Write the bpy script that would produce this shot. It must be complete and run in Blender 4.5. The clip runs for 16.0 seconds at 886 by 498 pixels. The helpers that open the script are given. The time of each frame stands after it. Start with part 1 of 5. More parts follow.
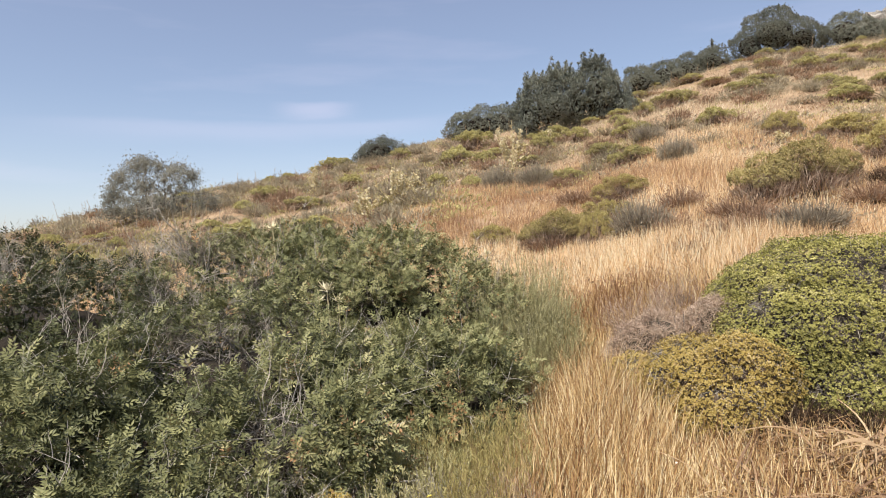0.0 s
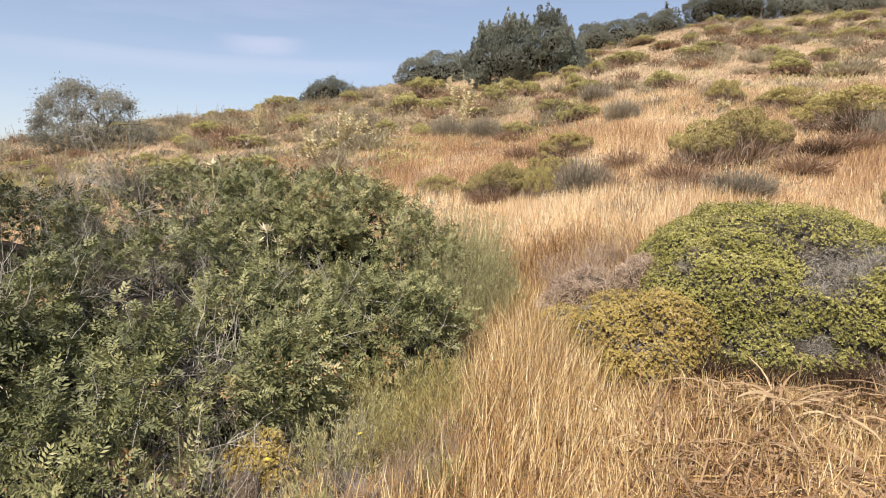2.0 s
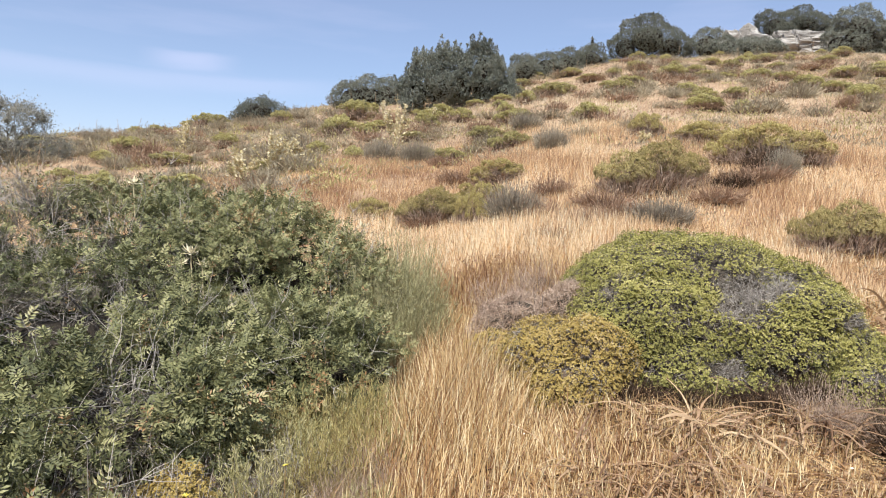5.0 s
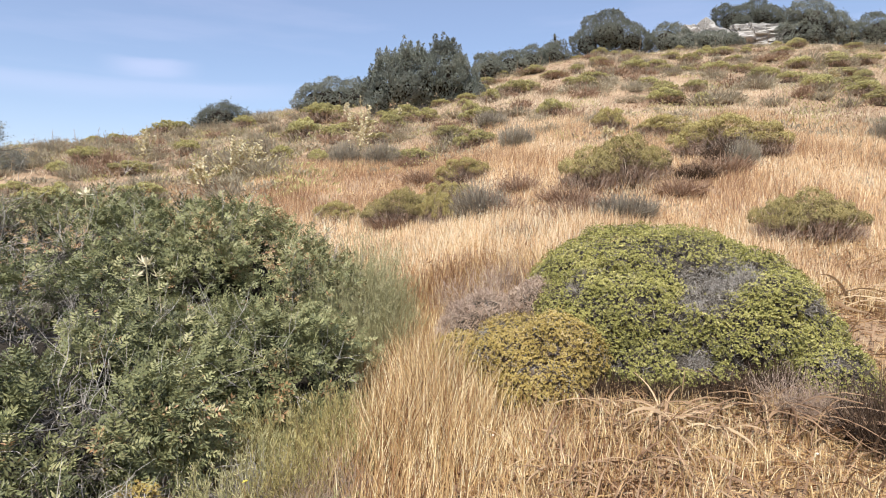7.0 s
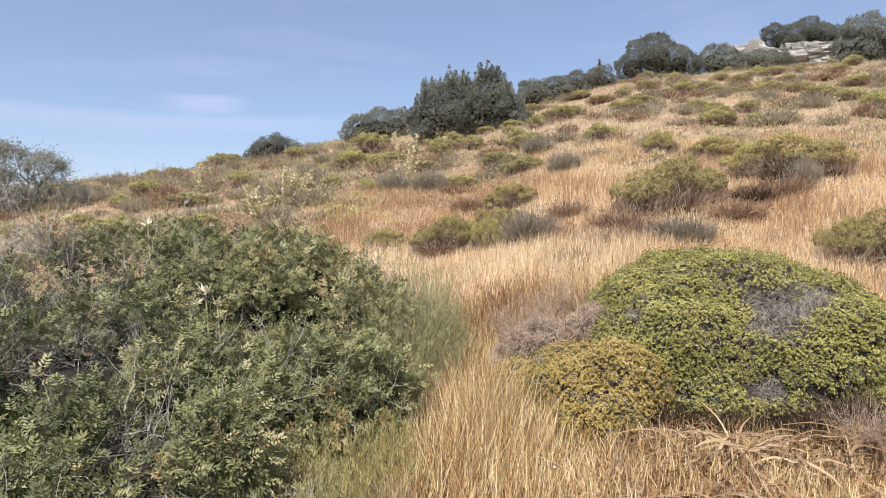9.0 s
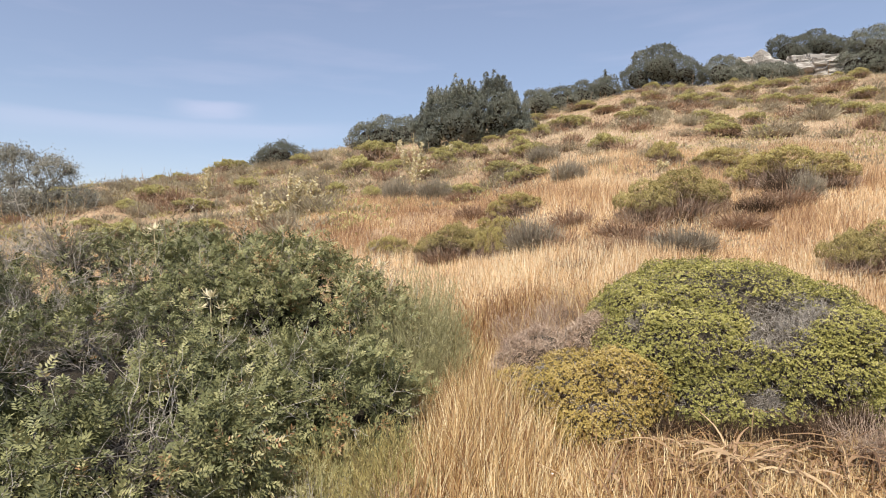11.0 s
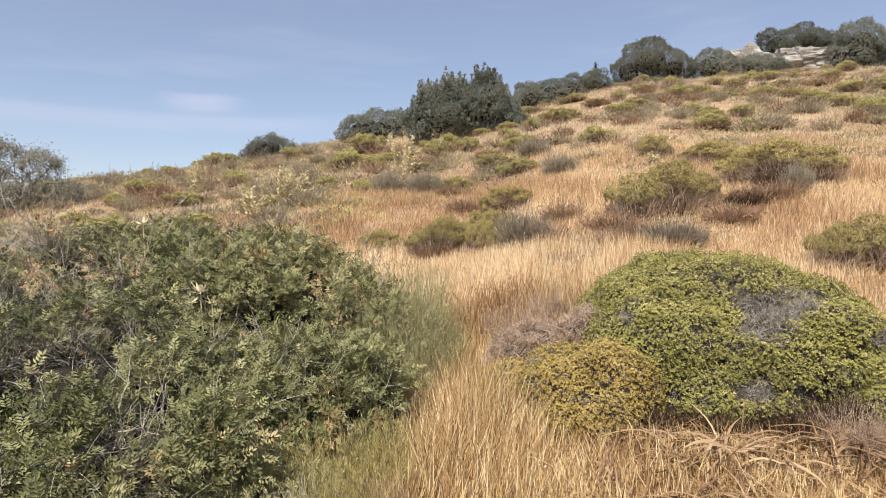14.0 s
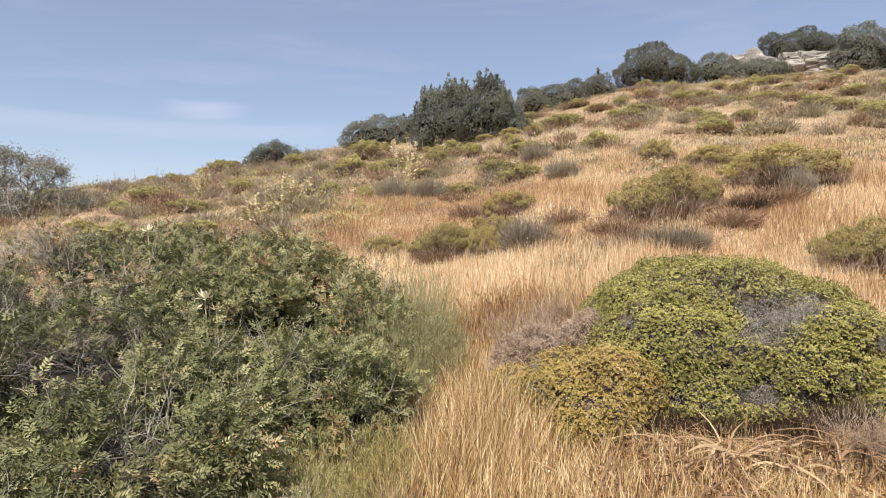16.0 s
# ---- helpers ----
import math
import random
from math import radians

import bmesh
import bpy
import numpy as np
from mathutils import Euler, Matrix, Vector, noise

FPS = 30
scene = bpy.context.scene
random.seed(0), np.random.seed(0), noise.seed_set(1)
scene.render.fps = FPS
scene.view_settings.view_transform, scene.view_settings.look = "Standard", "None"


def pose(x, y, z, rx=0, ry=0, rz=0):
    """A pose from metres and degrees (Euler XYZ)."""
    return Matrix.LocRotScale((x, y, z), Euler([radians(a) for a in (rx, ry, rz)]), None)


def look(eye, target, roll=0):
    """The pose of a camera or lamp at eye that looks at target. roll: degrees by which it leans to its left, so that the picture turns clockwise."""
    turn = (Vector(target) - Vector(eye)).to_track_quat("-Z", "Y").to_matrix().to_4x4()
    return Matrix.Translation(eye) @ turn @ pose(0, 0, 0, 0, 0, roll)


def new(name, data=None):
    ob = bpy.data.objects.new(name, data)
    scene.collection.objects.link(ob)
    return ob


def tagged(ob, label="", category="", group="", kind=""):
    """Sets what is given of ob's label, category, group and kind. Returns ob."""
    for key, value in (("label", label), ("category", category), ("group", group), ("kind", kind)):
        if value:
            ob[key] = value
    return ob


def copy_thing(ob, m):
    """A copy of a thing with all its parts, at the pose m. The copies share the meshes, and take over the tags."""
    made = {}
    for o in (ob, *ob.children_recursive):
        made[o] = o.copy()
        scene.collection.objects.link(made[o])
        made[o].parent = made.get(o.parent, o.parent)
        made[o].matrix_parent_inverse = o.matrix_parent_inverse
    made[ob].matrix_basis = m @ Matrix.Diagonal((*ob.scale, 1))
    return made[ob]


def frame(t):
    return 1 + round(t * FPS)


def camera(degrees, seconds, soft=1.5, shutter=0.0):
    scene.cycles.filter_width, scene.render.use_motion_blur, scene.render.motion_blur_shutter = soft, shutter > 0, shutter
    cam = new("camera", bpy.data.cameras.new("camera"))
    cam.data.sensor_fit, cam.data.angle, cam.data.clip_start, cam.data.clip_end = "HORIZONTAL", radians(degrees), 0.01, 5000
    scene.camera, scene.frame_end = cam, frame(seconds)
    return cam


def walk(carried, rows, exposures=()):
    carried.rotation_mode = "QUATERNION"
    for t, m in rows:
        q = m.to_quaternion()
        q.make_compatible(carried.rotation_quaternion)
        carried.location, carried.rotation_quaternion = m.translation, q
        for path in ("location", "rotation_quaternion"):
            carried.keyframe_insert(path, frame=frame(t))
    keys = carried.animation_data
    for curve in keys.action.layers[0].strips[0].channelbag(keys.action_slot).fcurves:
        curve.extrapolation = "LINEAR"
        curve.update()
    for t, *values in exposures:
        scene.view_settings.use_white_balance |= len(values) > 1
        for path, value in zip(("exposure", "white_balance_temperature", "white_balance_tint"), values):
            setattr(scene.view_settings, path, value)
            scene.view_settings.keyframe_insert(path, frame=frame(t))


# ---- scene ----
cam = camera(70.05, 16.0, soft=1.0)
PATH = [
    (0.0, look((-0.103, -0.038, 1.586), (-1.275, 4.823, 1.592), -2.14)),
    (0.5, look((-0.130, -0.075, 1.571), (-1.269, 4.793, 1.491), -0.39)),
    (1.0, look((-0.122, -0.092, 1.569), (-1.193, 4.784, 1.280), 0.78)),
    (1.5, look((-0.095, -0.077, 1.582), (-1.003, 4.832, 1.303), 0.60)),
    (2.0, look((-0.067, -0.074, 1.579), (-0.817, 4.853, 1.180), 0.92)),
    (2.5, look((-0.056, -0.075, 1.589), (-0.684, 4.870, 1.201), 2.12)),
    (3.0, look((-0.060, -0.088, 1.597), (-0.570, 4.878, 1.313), 2.37)),
    (3.5, look((-0.044, -0.082, 1.595), (-0.398, 4.902, 1.426), 1.75)),
    (4.0, look((-0.066, -0.084, 1.596), (-0.274, 4.909, 1.430), 1.88)),
    (6.3, look((-0.043, -0.055, 1.594), (-0.361, 4.927, 1.305), 1.09)),
    (6.5, look((-0.018, -0.064, 1.594), (-0.416, 4.911, 1.301), 0.20)),
    (7.0, look((0.000, 0.000, 1.600), (0.000, 4.996, 1.399), -0.14)),
    (7.5, look((-0.056, 0.040, 1.602), (-0.325, 5.032, 1.640), -1.29)),
    (8.0, look((-0.069, 0.031, 1.597), (-0.332, 5.024, 1.673), -1.40)),
    (8.5, look((-0.081, 0.036, 1.590), (-0.407, 5.025, 1.615), -1.35)),
    (8.7, look((-0.078, 0.038, 1.592), (-0.413, 5.027, 1.604), -1.05)),
    (10.8, look((-0.050, -0.011, 1.591), (-0.456, 4.972, 1.669), 0.01)),
    (11.0, look((-0.049, -0.013, 1.588), (-0.439, 4.972, 1.667), -0.10)),
    (11.5, look((-0.065, 0.002, 1.586), (-0.342, 4.994, 1.642), -0.39)),
    (12.0, look((-0.063, -0.007, 1.587), (-0.350, 4.985, 1.656), -0.08)),
    (12.5, look((-0.061, -0.013, 1.585), (-0.395, 4.974, 1.688), 0.41)),
    (13.0, look((-0.054, -0.009, 1.589), (-0.371, 4.981, 1.640), -0.25)),
    (13.5, look((-0.057, -0.021, 1.592), (-0.454, 4.962, 1.673), -0.28)),
    (14.0, look((-0.060, -0.001, 1.591), (-0.377, 4.989, 1.616), -0.30)),
    (14.5, look((-0.048, -0.014, 1.594), (-0.412, 4.973, 1.619), -0.95)),
    (15.0, look((-0.050, -0.018, 1.586), (-0.390, 4.971, 1.633), -0.66)),
    (15.5, look((-0.047, -0.026, 1.592), (-0.421, 4.959, 1.674), -0.82)),
    (16.0, look((-0.052, -0.022, 1.589), (-0.398, 4.965, 1.660), -0.56)),
]
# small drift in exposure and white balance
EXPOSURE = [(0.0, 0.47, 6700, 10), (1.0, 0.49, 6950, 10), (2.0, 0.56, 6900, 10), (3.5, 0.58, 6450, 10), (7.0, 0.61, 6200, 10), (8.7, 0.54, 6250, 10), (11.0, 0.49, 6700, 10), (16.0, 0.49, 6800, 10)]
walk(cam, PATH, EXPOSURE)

# ---- daylight: sun behind the viewer, thin high cloud ----
SUN_AZ, SUN_EL = 194.0, 57.0          # compass bearing of the sun (y is north), height over the horizon
world = bpy.data.worlds.new("sky")
scene.world = world
world.use_nodes = True
wn, wl = world.node_tree.nodes, world.node_tree.links
wn.clear()
sky = wn.new("ShaderNodeTexSky")
sky.sky_type = "NISHITA"
sky.sun_disc = False
sky.sun_elevation, sky.sun_rotation = radians(SUN_EL), radians(SUN_AZ)
sky.air_density, sky.dust_density, sky.ozone_density = 1.0, 1.0, 2.6
tc = wn.new("ShaderNodeTexCoord")
mp = wn.new("ShaderNodeMapping")
mp.inputs["Scale"].default_value = (1.6, 1.6, 11.0)
mp.inputs["Location"].default_value = (1.15, 0.4, -0.35)
cl = wn.new("ShaderNodeTexNoise")
cl.inputs["Scale"].default_value, cl.inputs["Detail"].default_value = 1.7, 5.0
ramp = wn.new("ShaderNodeMapRange")
ramp.inputs["From Min"].default_value, ramp.inputs["From Max"].default_value = 0.5, 0.85
ramp.inputs["To Max"].default_value = 0.30
ramp.inputs["To Min"].default_value = 0.13
mixw = wn.new("ShaderNodeMix")
mixw.data_type = "RGBA"
mixw.inputs["B"].default_value = (8.1, 7.25, 8.7, 1)
bg = wn.new("ShaderNodeBackground")
bg.inputs["Strength"].default_value = 0.103
wo = wn.new("ShaderNodeOutputWorld")
wl.new(tc.outputs["Generated"], mp.inputs["Vector"])
wl.new(mp.outputs["Vector"], cl.inputs["Vector"])
wl.new(cl.outputs["Fac"], ramp.inputs["Value"])
# a thin streak of cirrus low over the shoulder of the hill, by bearing and height in degrees
def sky_math(op, a, b=None, c=None):
    m = wn.new("ShaderNodeMath")
    m.operation = op
    for i, v in enumerate((a, b, c)):
        if v is None:
            continue
        if isinstance(v, (int, float)):
            m.inputs[i].default_value = v
        else:
            wl.new(v, m.inputs[i])
    return m.outputs["Value"]


def sky_soft(value, lo, hi):
    m = wn.new("ShaderNodeMapRange")
    m.interpolation_type = "SMOOTHSTEP"
    m.inputs["From Min"].default_value, m.inputs["From Max"].default_value = lo, hi
    wl.new(value, m.inputs["Value"])
    return m.outputs["Result"]


def cirrus(az0, az1, az2, az3, el0, tilt, above, below):
    mid = sky_math("MULTIPLY_ADD", sky_math("ADD", bearing, 24.0), tilt, el0)
    e = sky_math("ADD", sky_math("SUBTRACT", height, mid), sky_math("MULTIPLY_ADD", cl.outputs["Fac"], 3.0, -1.5))
    band = sky_math("MULTIPLY", sky_soft(e, -below, 0.0), sky_math("SUBTRACT", 1.0, sky_soft(e, 0.0, above)))
    ends = sky_math("MULTIPLY", sky_soft(bearing, az0, az1), sky_math("SUBTRACT", 1.0, sky_soft(bearing, az2, az3)))
    return sky_math("MULTIPLY", band, ends)


sx = wn.new("ShaderNodeSeparateXYZ")
wl.new(tc.outputs["Generated"], sx.inputs["Vector"])
bearing = sky_math("MULTIPLY", sky_math("ARCTAN2", sx.outputs["X"], sx.outputs["Y"]), 57.2958)
height = sky_math("MULTIPLY", sky_math("ARCSINE", sx.outputs["Z"]), 57.2958)
puff = cirrus(-29.0, -25.0, -24.0, -20.0, 12.7, 0.03, 0.6, 1.4)
streak = cirrus(-52.0, -36.0, -20.0, -8.0, 11.0, 0.03, 0.9, 1.9)
veil = sky_math("MULTIPLY", sky_math("SUBTRACT", 1.0, sky_soft(height, 1.0, 14.0)), 0.10)
cloud = sky_math("ADD", sky_math("ADD", sky_math("MULTIPLY", puff, 0.16), sky_math("MULTIPLY", streak, 0.09)), veil)
wl.new(sky_math("ADD", sky_math("MULTIPLY", ramp.outputs["Result"], 0.8), cloud), mixw.inputs["Factor"])
wl.new(sky.outputs["Color"], mixw.inputs["A"])
wl.new(mixw.outputs["Result"], bg.inputs["Color"])
wl.new(bg.outputs["Background"], wo.inputs["Surface"])

sun = new("sun", bpy.data.lights.new("sun", "SUN"))
sun.data.energy, sun.data.angle, sun.data.color = 4.5, radians(0.55), (1.0, 0.95, 0.87)
_az, _el = radians(SUN_AZ), radians(SUN_EL)
sun.matrix_world = look((math.sin(_az) * 50, math.cos(_az) * 50, math.tan(_el) * 50), (0, 0, 0))


# ---- materials ----
def mat(name):
    m = bpy.data.materials.new(name)
    m.use_nodes = True
    m.node_tree.nodes.clear()
    return m, m.node_tree.nodes, m.node_tree.links


def ramp_node(n, stops):
    r = n.new("ShaderNodeValToRGB")
    e = r.color_ramp.elements
    e[0].position, e[0].color = stops[0][0], (*stops[0][1], 1)
    e[1].position, e[1].color = stops[-1][0], (*stops[-1][1], 1)
    for p, c in stops[1:-1]:
        q = e.new(p)
        q.color = (*c, 1)
    return r


def plant_material(name, stops, rough=0.6, spec=0.25, through_light=0.2, vary=0.12, scale=6.0):
    """Leaf or straw: the tint of each blade picks its colour, patches shift it, some light comes through."""
    m, n, l = mat(name)
    at = n.new("ShaderNodeAttribute")
    at.attribute_name = "tint"
    geo = n.new("ShaderNodeNewGeometry")
    nz = n.new("ShaderNodeTexNoise")
    nz.inputs["Scale"].default_value, nz.inputs["Detail"].default_value = scale, 3.0
    l.new(geo.outputs["Position"], nz.inputs["Vector"])
    mr = n.new("ShaderNodeMapRange")
    mr.inputs["From Min"].default_value, mr.inputs["From Max"].default_value = 0.3, 0.7
    mr.inputs["To Min"].default_value, mr.inputs["To Max"].default_value = -vary, vary
    l.new(nz.outputs["Fac"], mr.inputs["Value"])
    add = n.new("ShaderNodeMath")
    l.new(at.outputs["Fac"], add.inputs[0])
    l.new(mr.outputs["Result"], add.inputs[1])
    r = ramp_node(n, stops)
    l.new(add.outputs["Value"], r.inputs["Fac"])
    fine = n.new("ShaderNodeTexNoise")
    fine.inputs["Scale"].default_value = 160.0
    l.new(geo.outputs["Position"], fine.inputs["Vector"])
    hs = n.new("ShaderNodeHueSaturation")
    fr = n.new("ShaderNodeMapRange")
    fr.inputs["To Min"].default_value, fr.inputs["To Max"].default_value = 0.7, 1.3
    l.new(fine.outputs["Fac"], fr.inputs["Value"])
    l.new(fr.outputs["Result"], hs.inputs["Value"])
    l.new(r.outputs["Color"], hs.inputs["Color"])
    b = n.new("ShaderNodeBsdfPrincipled")
    b.inputs["Roughness"].default_value, b.inputs["Specular IOR Level"].default_value = rough, spec
    l.new(hs.outputs["Color"], b.inputs["Base Color"])
    tr = n.new("ShaderNodeBsdfTranslucent")
    l.new(hs.outputs["Color"], tr.inputs["Color"])
    mx = n.new("ShaderNodeMixShader")
    mx.inputs["Fac"].default_value = through_light
    l.new(b.outputs["BSDF"], mx.inputs[1])
    l.new(tr.outputs["BSDF"], mx.inputs[2])
    o = n.new("ShaderNodeOutputMaterial")
    l.new(mx.outputs["Shader"], o.inputs["Surface"])
    return m


def solid_material(name, stops, scale=4.0, bump=0.4, rough=0.9, detail=8.0, stretch=(1, 1, 1)):
    """Soil, rock or bark: two scales of noise for colour, a bump from the finer one."""
    m, n, l = mat(name)
    geo = n.new("ShaderNodeNewGeometry")
    mpg = n.new("ShaderNodeMapping")
    mpg.inputs["Scale"].default_value = stretch
    l.new(geo.outputs["Position"], mpg.inputs["Vector"])
    a = n.new("ShaderNodeTexNoise")
    a.inputs["Scale"].default_value, a.inputs["Detail"].default_value = scale, detail
    f = n.new("ShaderNodeTexNoise")
    f.inputs["Scale"].default_value, f.inputs["Detail"].default_value = scale * 9, 6.0
    l.new(mpg.outputs["Vector"], a.inputs["Vector"])
    l.new(mpg.outputs["Vector"], f.inputs["Vector"])
    mixf = n.new("ShaderNodeMix")
    mixf.inputs["Factor"].default_value = 0.45
    l.new(a.outputs["Fac"], mixf.inputs["A"])
    l.new(f.outputs["Fac"], mixf.inputs["B"])
    r = ramp_node(n, stops)
    l.new(mixf.outputs["Result"], r.inputs["Fac"])
    bp = n.new("ShaderNodeBump")
    bp.inputs["Strength"].default_value, bp.inputs["Distance"].default_value = bump, 0.05
    l.new(f.outputs["Fac"], bp.inputs["Height"])
    b = n.new("ShaderNodeBsdfPrincipled")
    b.inputs["Roughness"].default_value = rough
    b.inputs["Specular IOR Level"].default_value = 0.2
    l.new(r.outputs["Color"], b.inputs["Base Color"])
    l.new(bp.outputs["Normal"], b.inputs["Normal"])
    o = n.new("ShaderNodeOutputMaterial")
    l.new(b.outputs["BSDF"], o.inputs["Surface"])
    return m


SOIL = solid_material("dry_soil_litter", [(0.3, (0.15, 0.097, 0.058)), (0.5, (0.31, 0.212, 0.128)), (0.7, (0.46, 0.34, 0.215))], 1.6, 0.6)
ROCK = solid_material("pale_limestone", [(0.34, (0.14, 0.125, 0.11)), (0.46, (0.34, 0.315, 0.28)), (0.7, (0.54, 0.51, 0.465))], 1.4, 1.0, stretch=(1, 1, 3))
BARK = solid_material("grey_bark", [(0.3, (0.10, 0.085, 0.07)), (0.7, (0.24, 0.21, 0.18))], 9.0, 0.6)
TWIG = plant_material("bare_grey_twigs", [(0.0, (0.14, 0.117, 0.092)), (0.5, (0.33, 0.295, 0.25)), (1.0, (0.52, 0.475, 0.42))], 0.8, 0.15, 0.0)
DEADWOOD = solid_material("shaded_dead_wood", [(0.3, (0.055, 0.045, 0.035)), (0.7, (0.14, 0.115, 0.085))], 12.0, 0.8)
STRAW = plant_material("dry_straw", [(0.0, (0.22, 0.114, 0.055)), (0.25, (0.38, 0.228, 0.105)), (0.5, (0.56, 0.38, 0.175)), (0.8, (0.72, 0.54, 0.290)), (1.0, (0.84, 0.71, 0.446))], 0.5, 0.35, 0.2, 0.18, 0.8)
STRAW_SLOPE = plant_material("bleached_straw", [(0.0, (0.292, 0.162, 0.090)), (0.25, (0.475, 0.297, 0.160)), (0.5, (0.670, 0.464, 0.254)), (0.8, (0.821, 0.632, 0.397)), (1.0, (0.880, 0.788, 0.563))], 0.55, 0.3, 0.3, 0.18, 0.8)
STRAW_FADED = plant_material("faded_straw", [(0.0, (0.371, 0.263, 0.177)), (0.3, (0.519, 0.392, 0.260)), (0.6, (0.668, 0.530, 0.364)), (1.0, (0.827, 0.710, 0.520))], 0.6, 0.25, 0.35, 0.25, 0.5)
DARK_TWIG = plant_material("dark_brown_shade_twigs", [(0.0, (0.04, 0.026, 0.018)), (0.5, (0.085, 0.055, 0.036)), (1.0, (0.20, 0.14, 0.09))], 0.85, 0.1, 0.0, 0.15, 3.0)
STRAP = plant_material("dry_strap_leaves", [(0.0, (0.18, 0.105, 0.06)), (0.5, (0.34, 0.22, 0.125)), (1.0, (0.52, 0.38, 0.225))], 0.55, 0.3, 0.15, 0.1, 5.0)
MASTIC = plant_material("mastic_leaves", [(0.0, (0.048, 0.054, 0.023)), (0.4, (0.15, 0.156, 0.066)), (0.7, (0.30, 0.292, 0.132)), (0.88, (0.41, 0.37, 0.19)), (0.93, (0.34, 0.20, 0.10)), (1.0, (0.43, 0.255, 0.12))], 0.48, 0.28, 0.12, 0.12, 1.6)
SPURGE = plant_material("spurge_leaves", [(0.0, (0.15, 0.142, 0.05)), (0.35, (0.275, 0.258, 0.082)), (0.75, (0.375, 0.345, 0.108)), (1.0, (0.52, 0.465, 0.20))], 0.65, 0.15, 0.2, 0.28, 4.0)
# wood darkened to paint the shade inside mastic and tree crowns
SHADE_WOOD = solid_material("shaded_inner_wood", [(0.3, (0.025, 0.02, 0.015)), (0.7, (0.06, 0.048, 0.035))], 12.0, 0.8)
SPURGE_DRY = plant_material("yellowed_spurge_leaves", [(0.0, (0.24, 0.165, 0.055)), (0.5, (0.395, 0.298, 0.09)), (0.85, (0.49, 0.37, 0.135)), (1.0, (0.56, 0.43, 0.21))], 0.6, 0.2, 0.25, 0.25, 5.0)
HERB_LEAF = plant_material("grey_green_herb_leaves", [(0.0, (0.19, 0.175, 0.085)), (0.5, (0.42, 0.39, 0.175)), (1.0, (0.62, 0.55, 0.30))], 0.75, 0.12, 0.25, 0.35, 3.0)
HERB_PALE = plant_material("pale_green_herb_leaves", [(0.0, (0.26, 0.24, 0.125)), (0.5, (0.43, 0.40, 0.21)), (1.0, (0.58, 0.53, 0.31))], 0.8, 0.1, 0.3, 0.3, 2.0)
SHRUB_Y = plant_material("yellow_green_shrub_leaves", [(0.0, (0.28, 0.20, 0.115)), (0.3, (0.36, 0.29, 0.13)), (0.6, (0.44, 0.37, 0.15)), (1.0, (0.56, 0.475, 0.205))], 0.75, 0.12, 0.3, 0.16, 0.5)
SHRUB_O = plant_material("olive_shrub_leaves", [(0.0, (0.22, 0.17, 0.095)), (0.4, (0.325, 0.27, 0.122)), (0.75, (0.415, 0.345, 0.145)), (1.0, (0.51, 0.43, 0.195))], 0.75, 0.12, 0.3, 0.18, 0.7)
SHRUB_G = plant_material("grey_green_shrub_leaves", [(0.0, (0.26, 0.21, 0.15)), (0.5, (0.38, 0.325, 0.22)), (1.0, (0.50, 0.435, 0.305))], 0.8, 0.1, 0.35, 0.25, 0.4)
SHRUB_GD = plant_material("dark_grey_shrub_leaves", [(0.0, (0.213, 0.175, 0.131)), (0.5, (0.356, 0.306, 0.225)), (1.0, (0.500, 0.438, 0.325))], 0.8, 0.1, 0.25, 0.25, 0.6)
SHRUB_B = plant_material("dry_brown_twigs", [(0.0, (0.20, 0.12, 0.078)), (0.5, (0.36, 0.235, 0.152)), (1.0, (0.50, 0.37, 0.255))], 0.8, 0.15, 0.25, 0.2, 0.7)
OAK = plant_material("evergreen_oak_leaves", [(0.0, (0.14, 0.148, 0.125)), (0.5, (0.215, 0.222, 0.178)), (1.0, (0.30, 0.30, 0.235))], 0.75, 0.08, 0.2, 0.12, 0.6)
JUNIPER = plant_material("juniper_needles", [(0.0, (0.165, 0.178, 0.155)), (0.5, (0.245, 0.257, 0.212)), (1.0, (0.34, 0.345, 0.275))], 0.75, 0.08, 0.25, 0.12, 0.8)
OLIVE = plant_material("silvery_olive_leaves", [(0.0, (0.16, 0.155, 0.125)), (0.5, (0.285, 0.275, 0.225)), (1.0, (0.44, 0.42, 0.35))], 0.6, 0.2, 0.2, 0.15, 1.0)
FELT = plant_material("felted_mullein_leaves", [(0.0, (0.46, 0.385, 0.21)), (0.5, (0.65, 0.56, 0.345)), (1.0, (0.80, 0.735, 0.54))], 0.8, 0.1, 0.3, 0.1, 8.0)
MAUVE = plant_material("dead_mauve_twigs", [(0.0, (0.27, 0.185, 0.135)), (0.5, (0.45, 0.335, 0.25)), (1.0, (0.60, 0.48, 0.37))], 0.85, 0.1, 0.15, 0.2, 3.0)
SHRUB_YF = plant_material("faded_yellow_green_leaves", [(0.0, (0.29, 0.25, 0.13)), (0.5, (0.42, 0.38, 0.16)), (1.0, (0.54, 0.485, 0.22))], 0.75, 0.1, 0.35, 0.25, 0.5)
BROWNWOOD = solid_material("brown_dead_wood", [(0.3, (0.12, 0.085, 0.06)), (0.7, (0.24, 0.175, 0.12))], 12.0, 0.8)
PETAL = plant_material("white_petals", [(0.0, (0.7, 0.68, 0.6)), (1.0, (0.85, 0.83, 0.76))], 0.6, 0.2, 0.3, 0.05, 20.0)
YELLOW_PETAL = plant_material("yellow_petals", [(0.0, (0.55, 0.45, 0.06)), (1.0, (0.75, 0.66, 0.16))], 0.6, 0.2, 0.3, 0.05, 20.0)


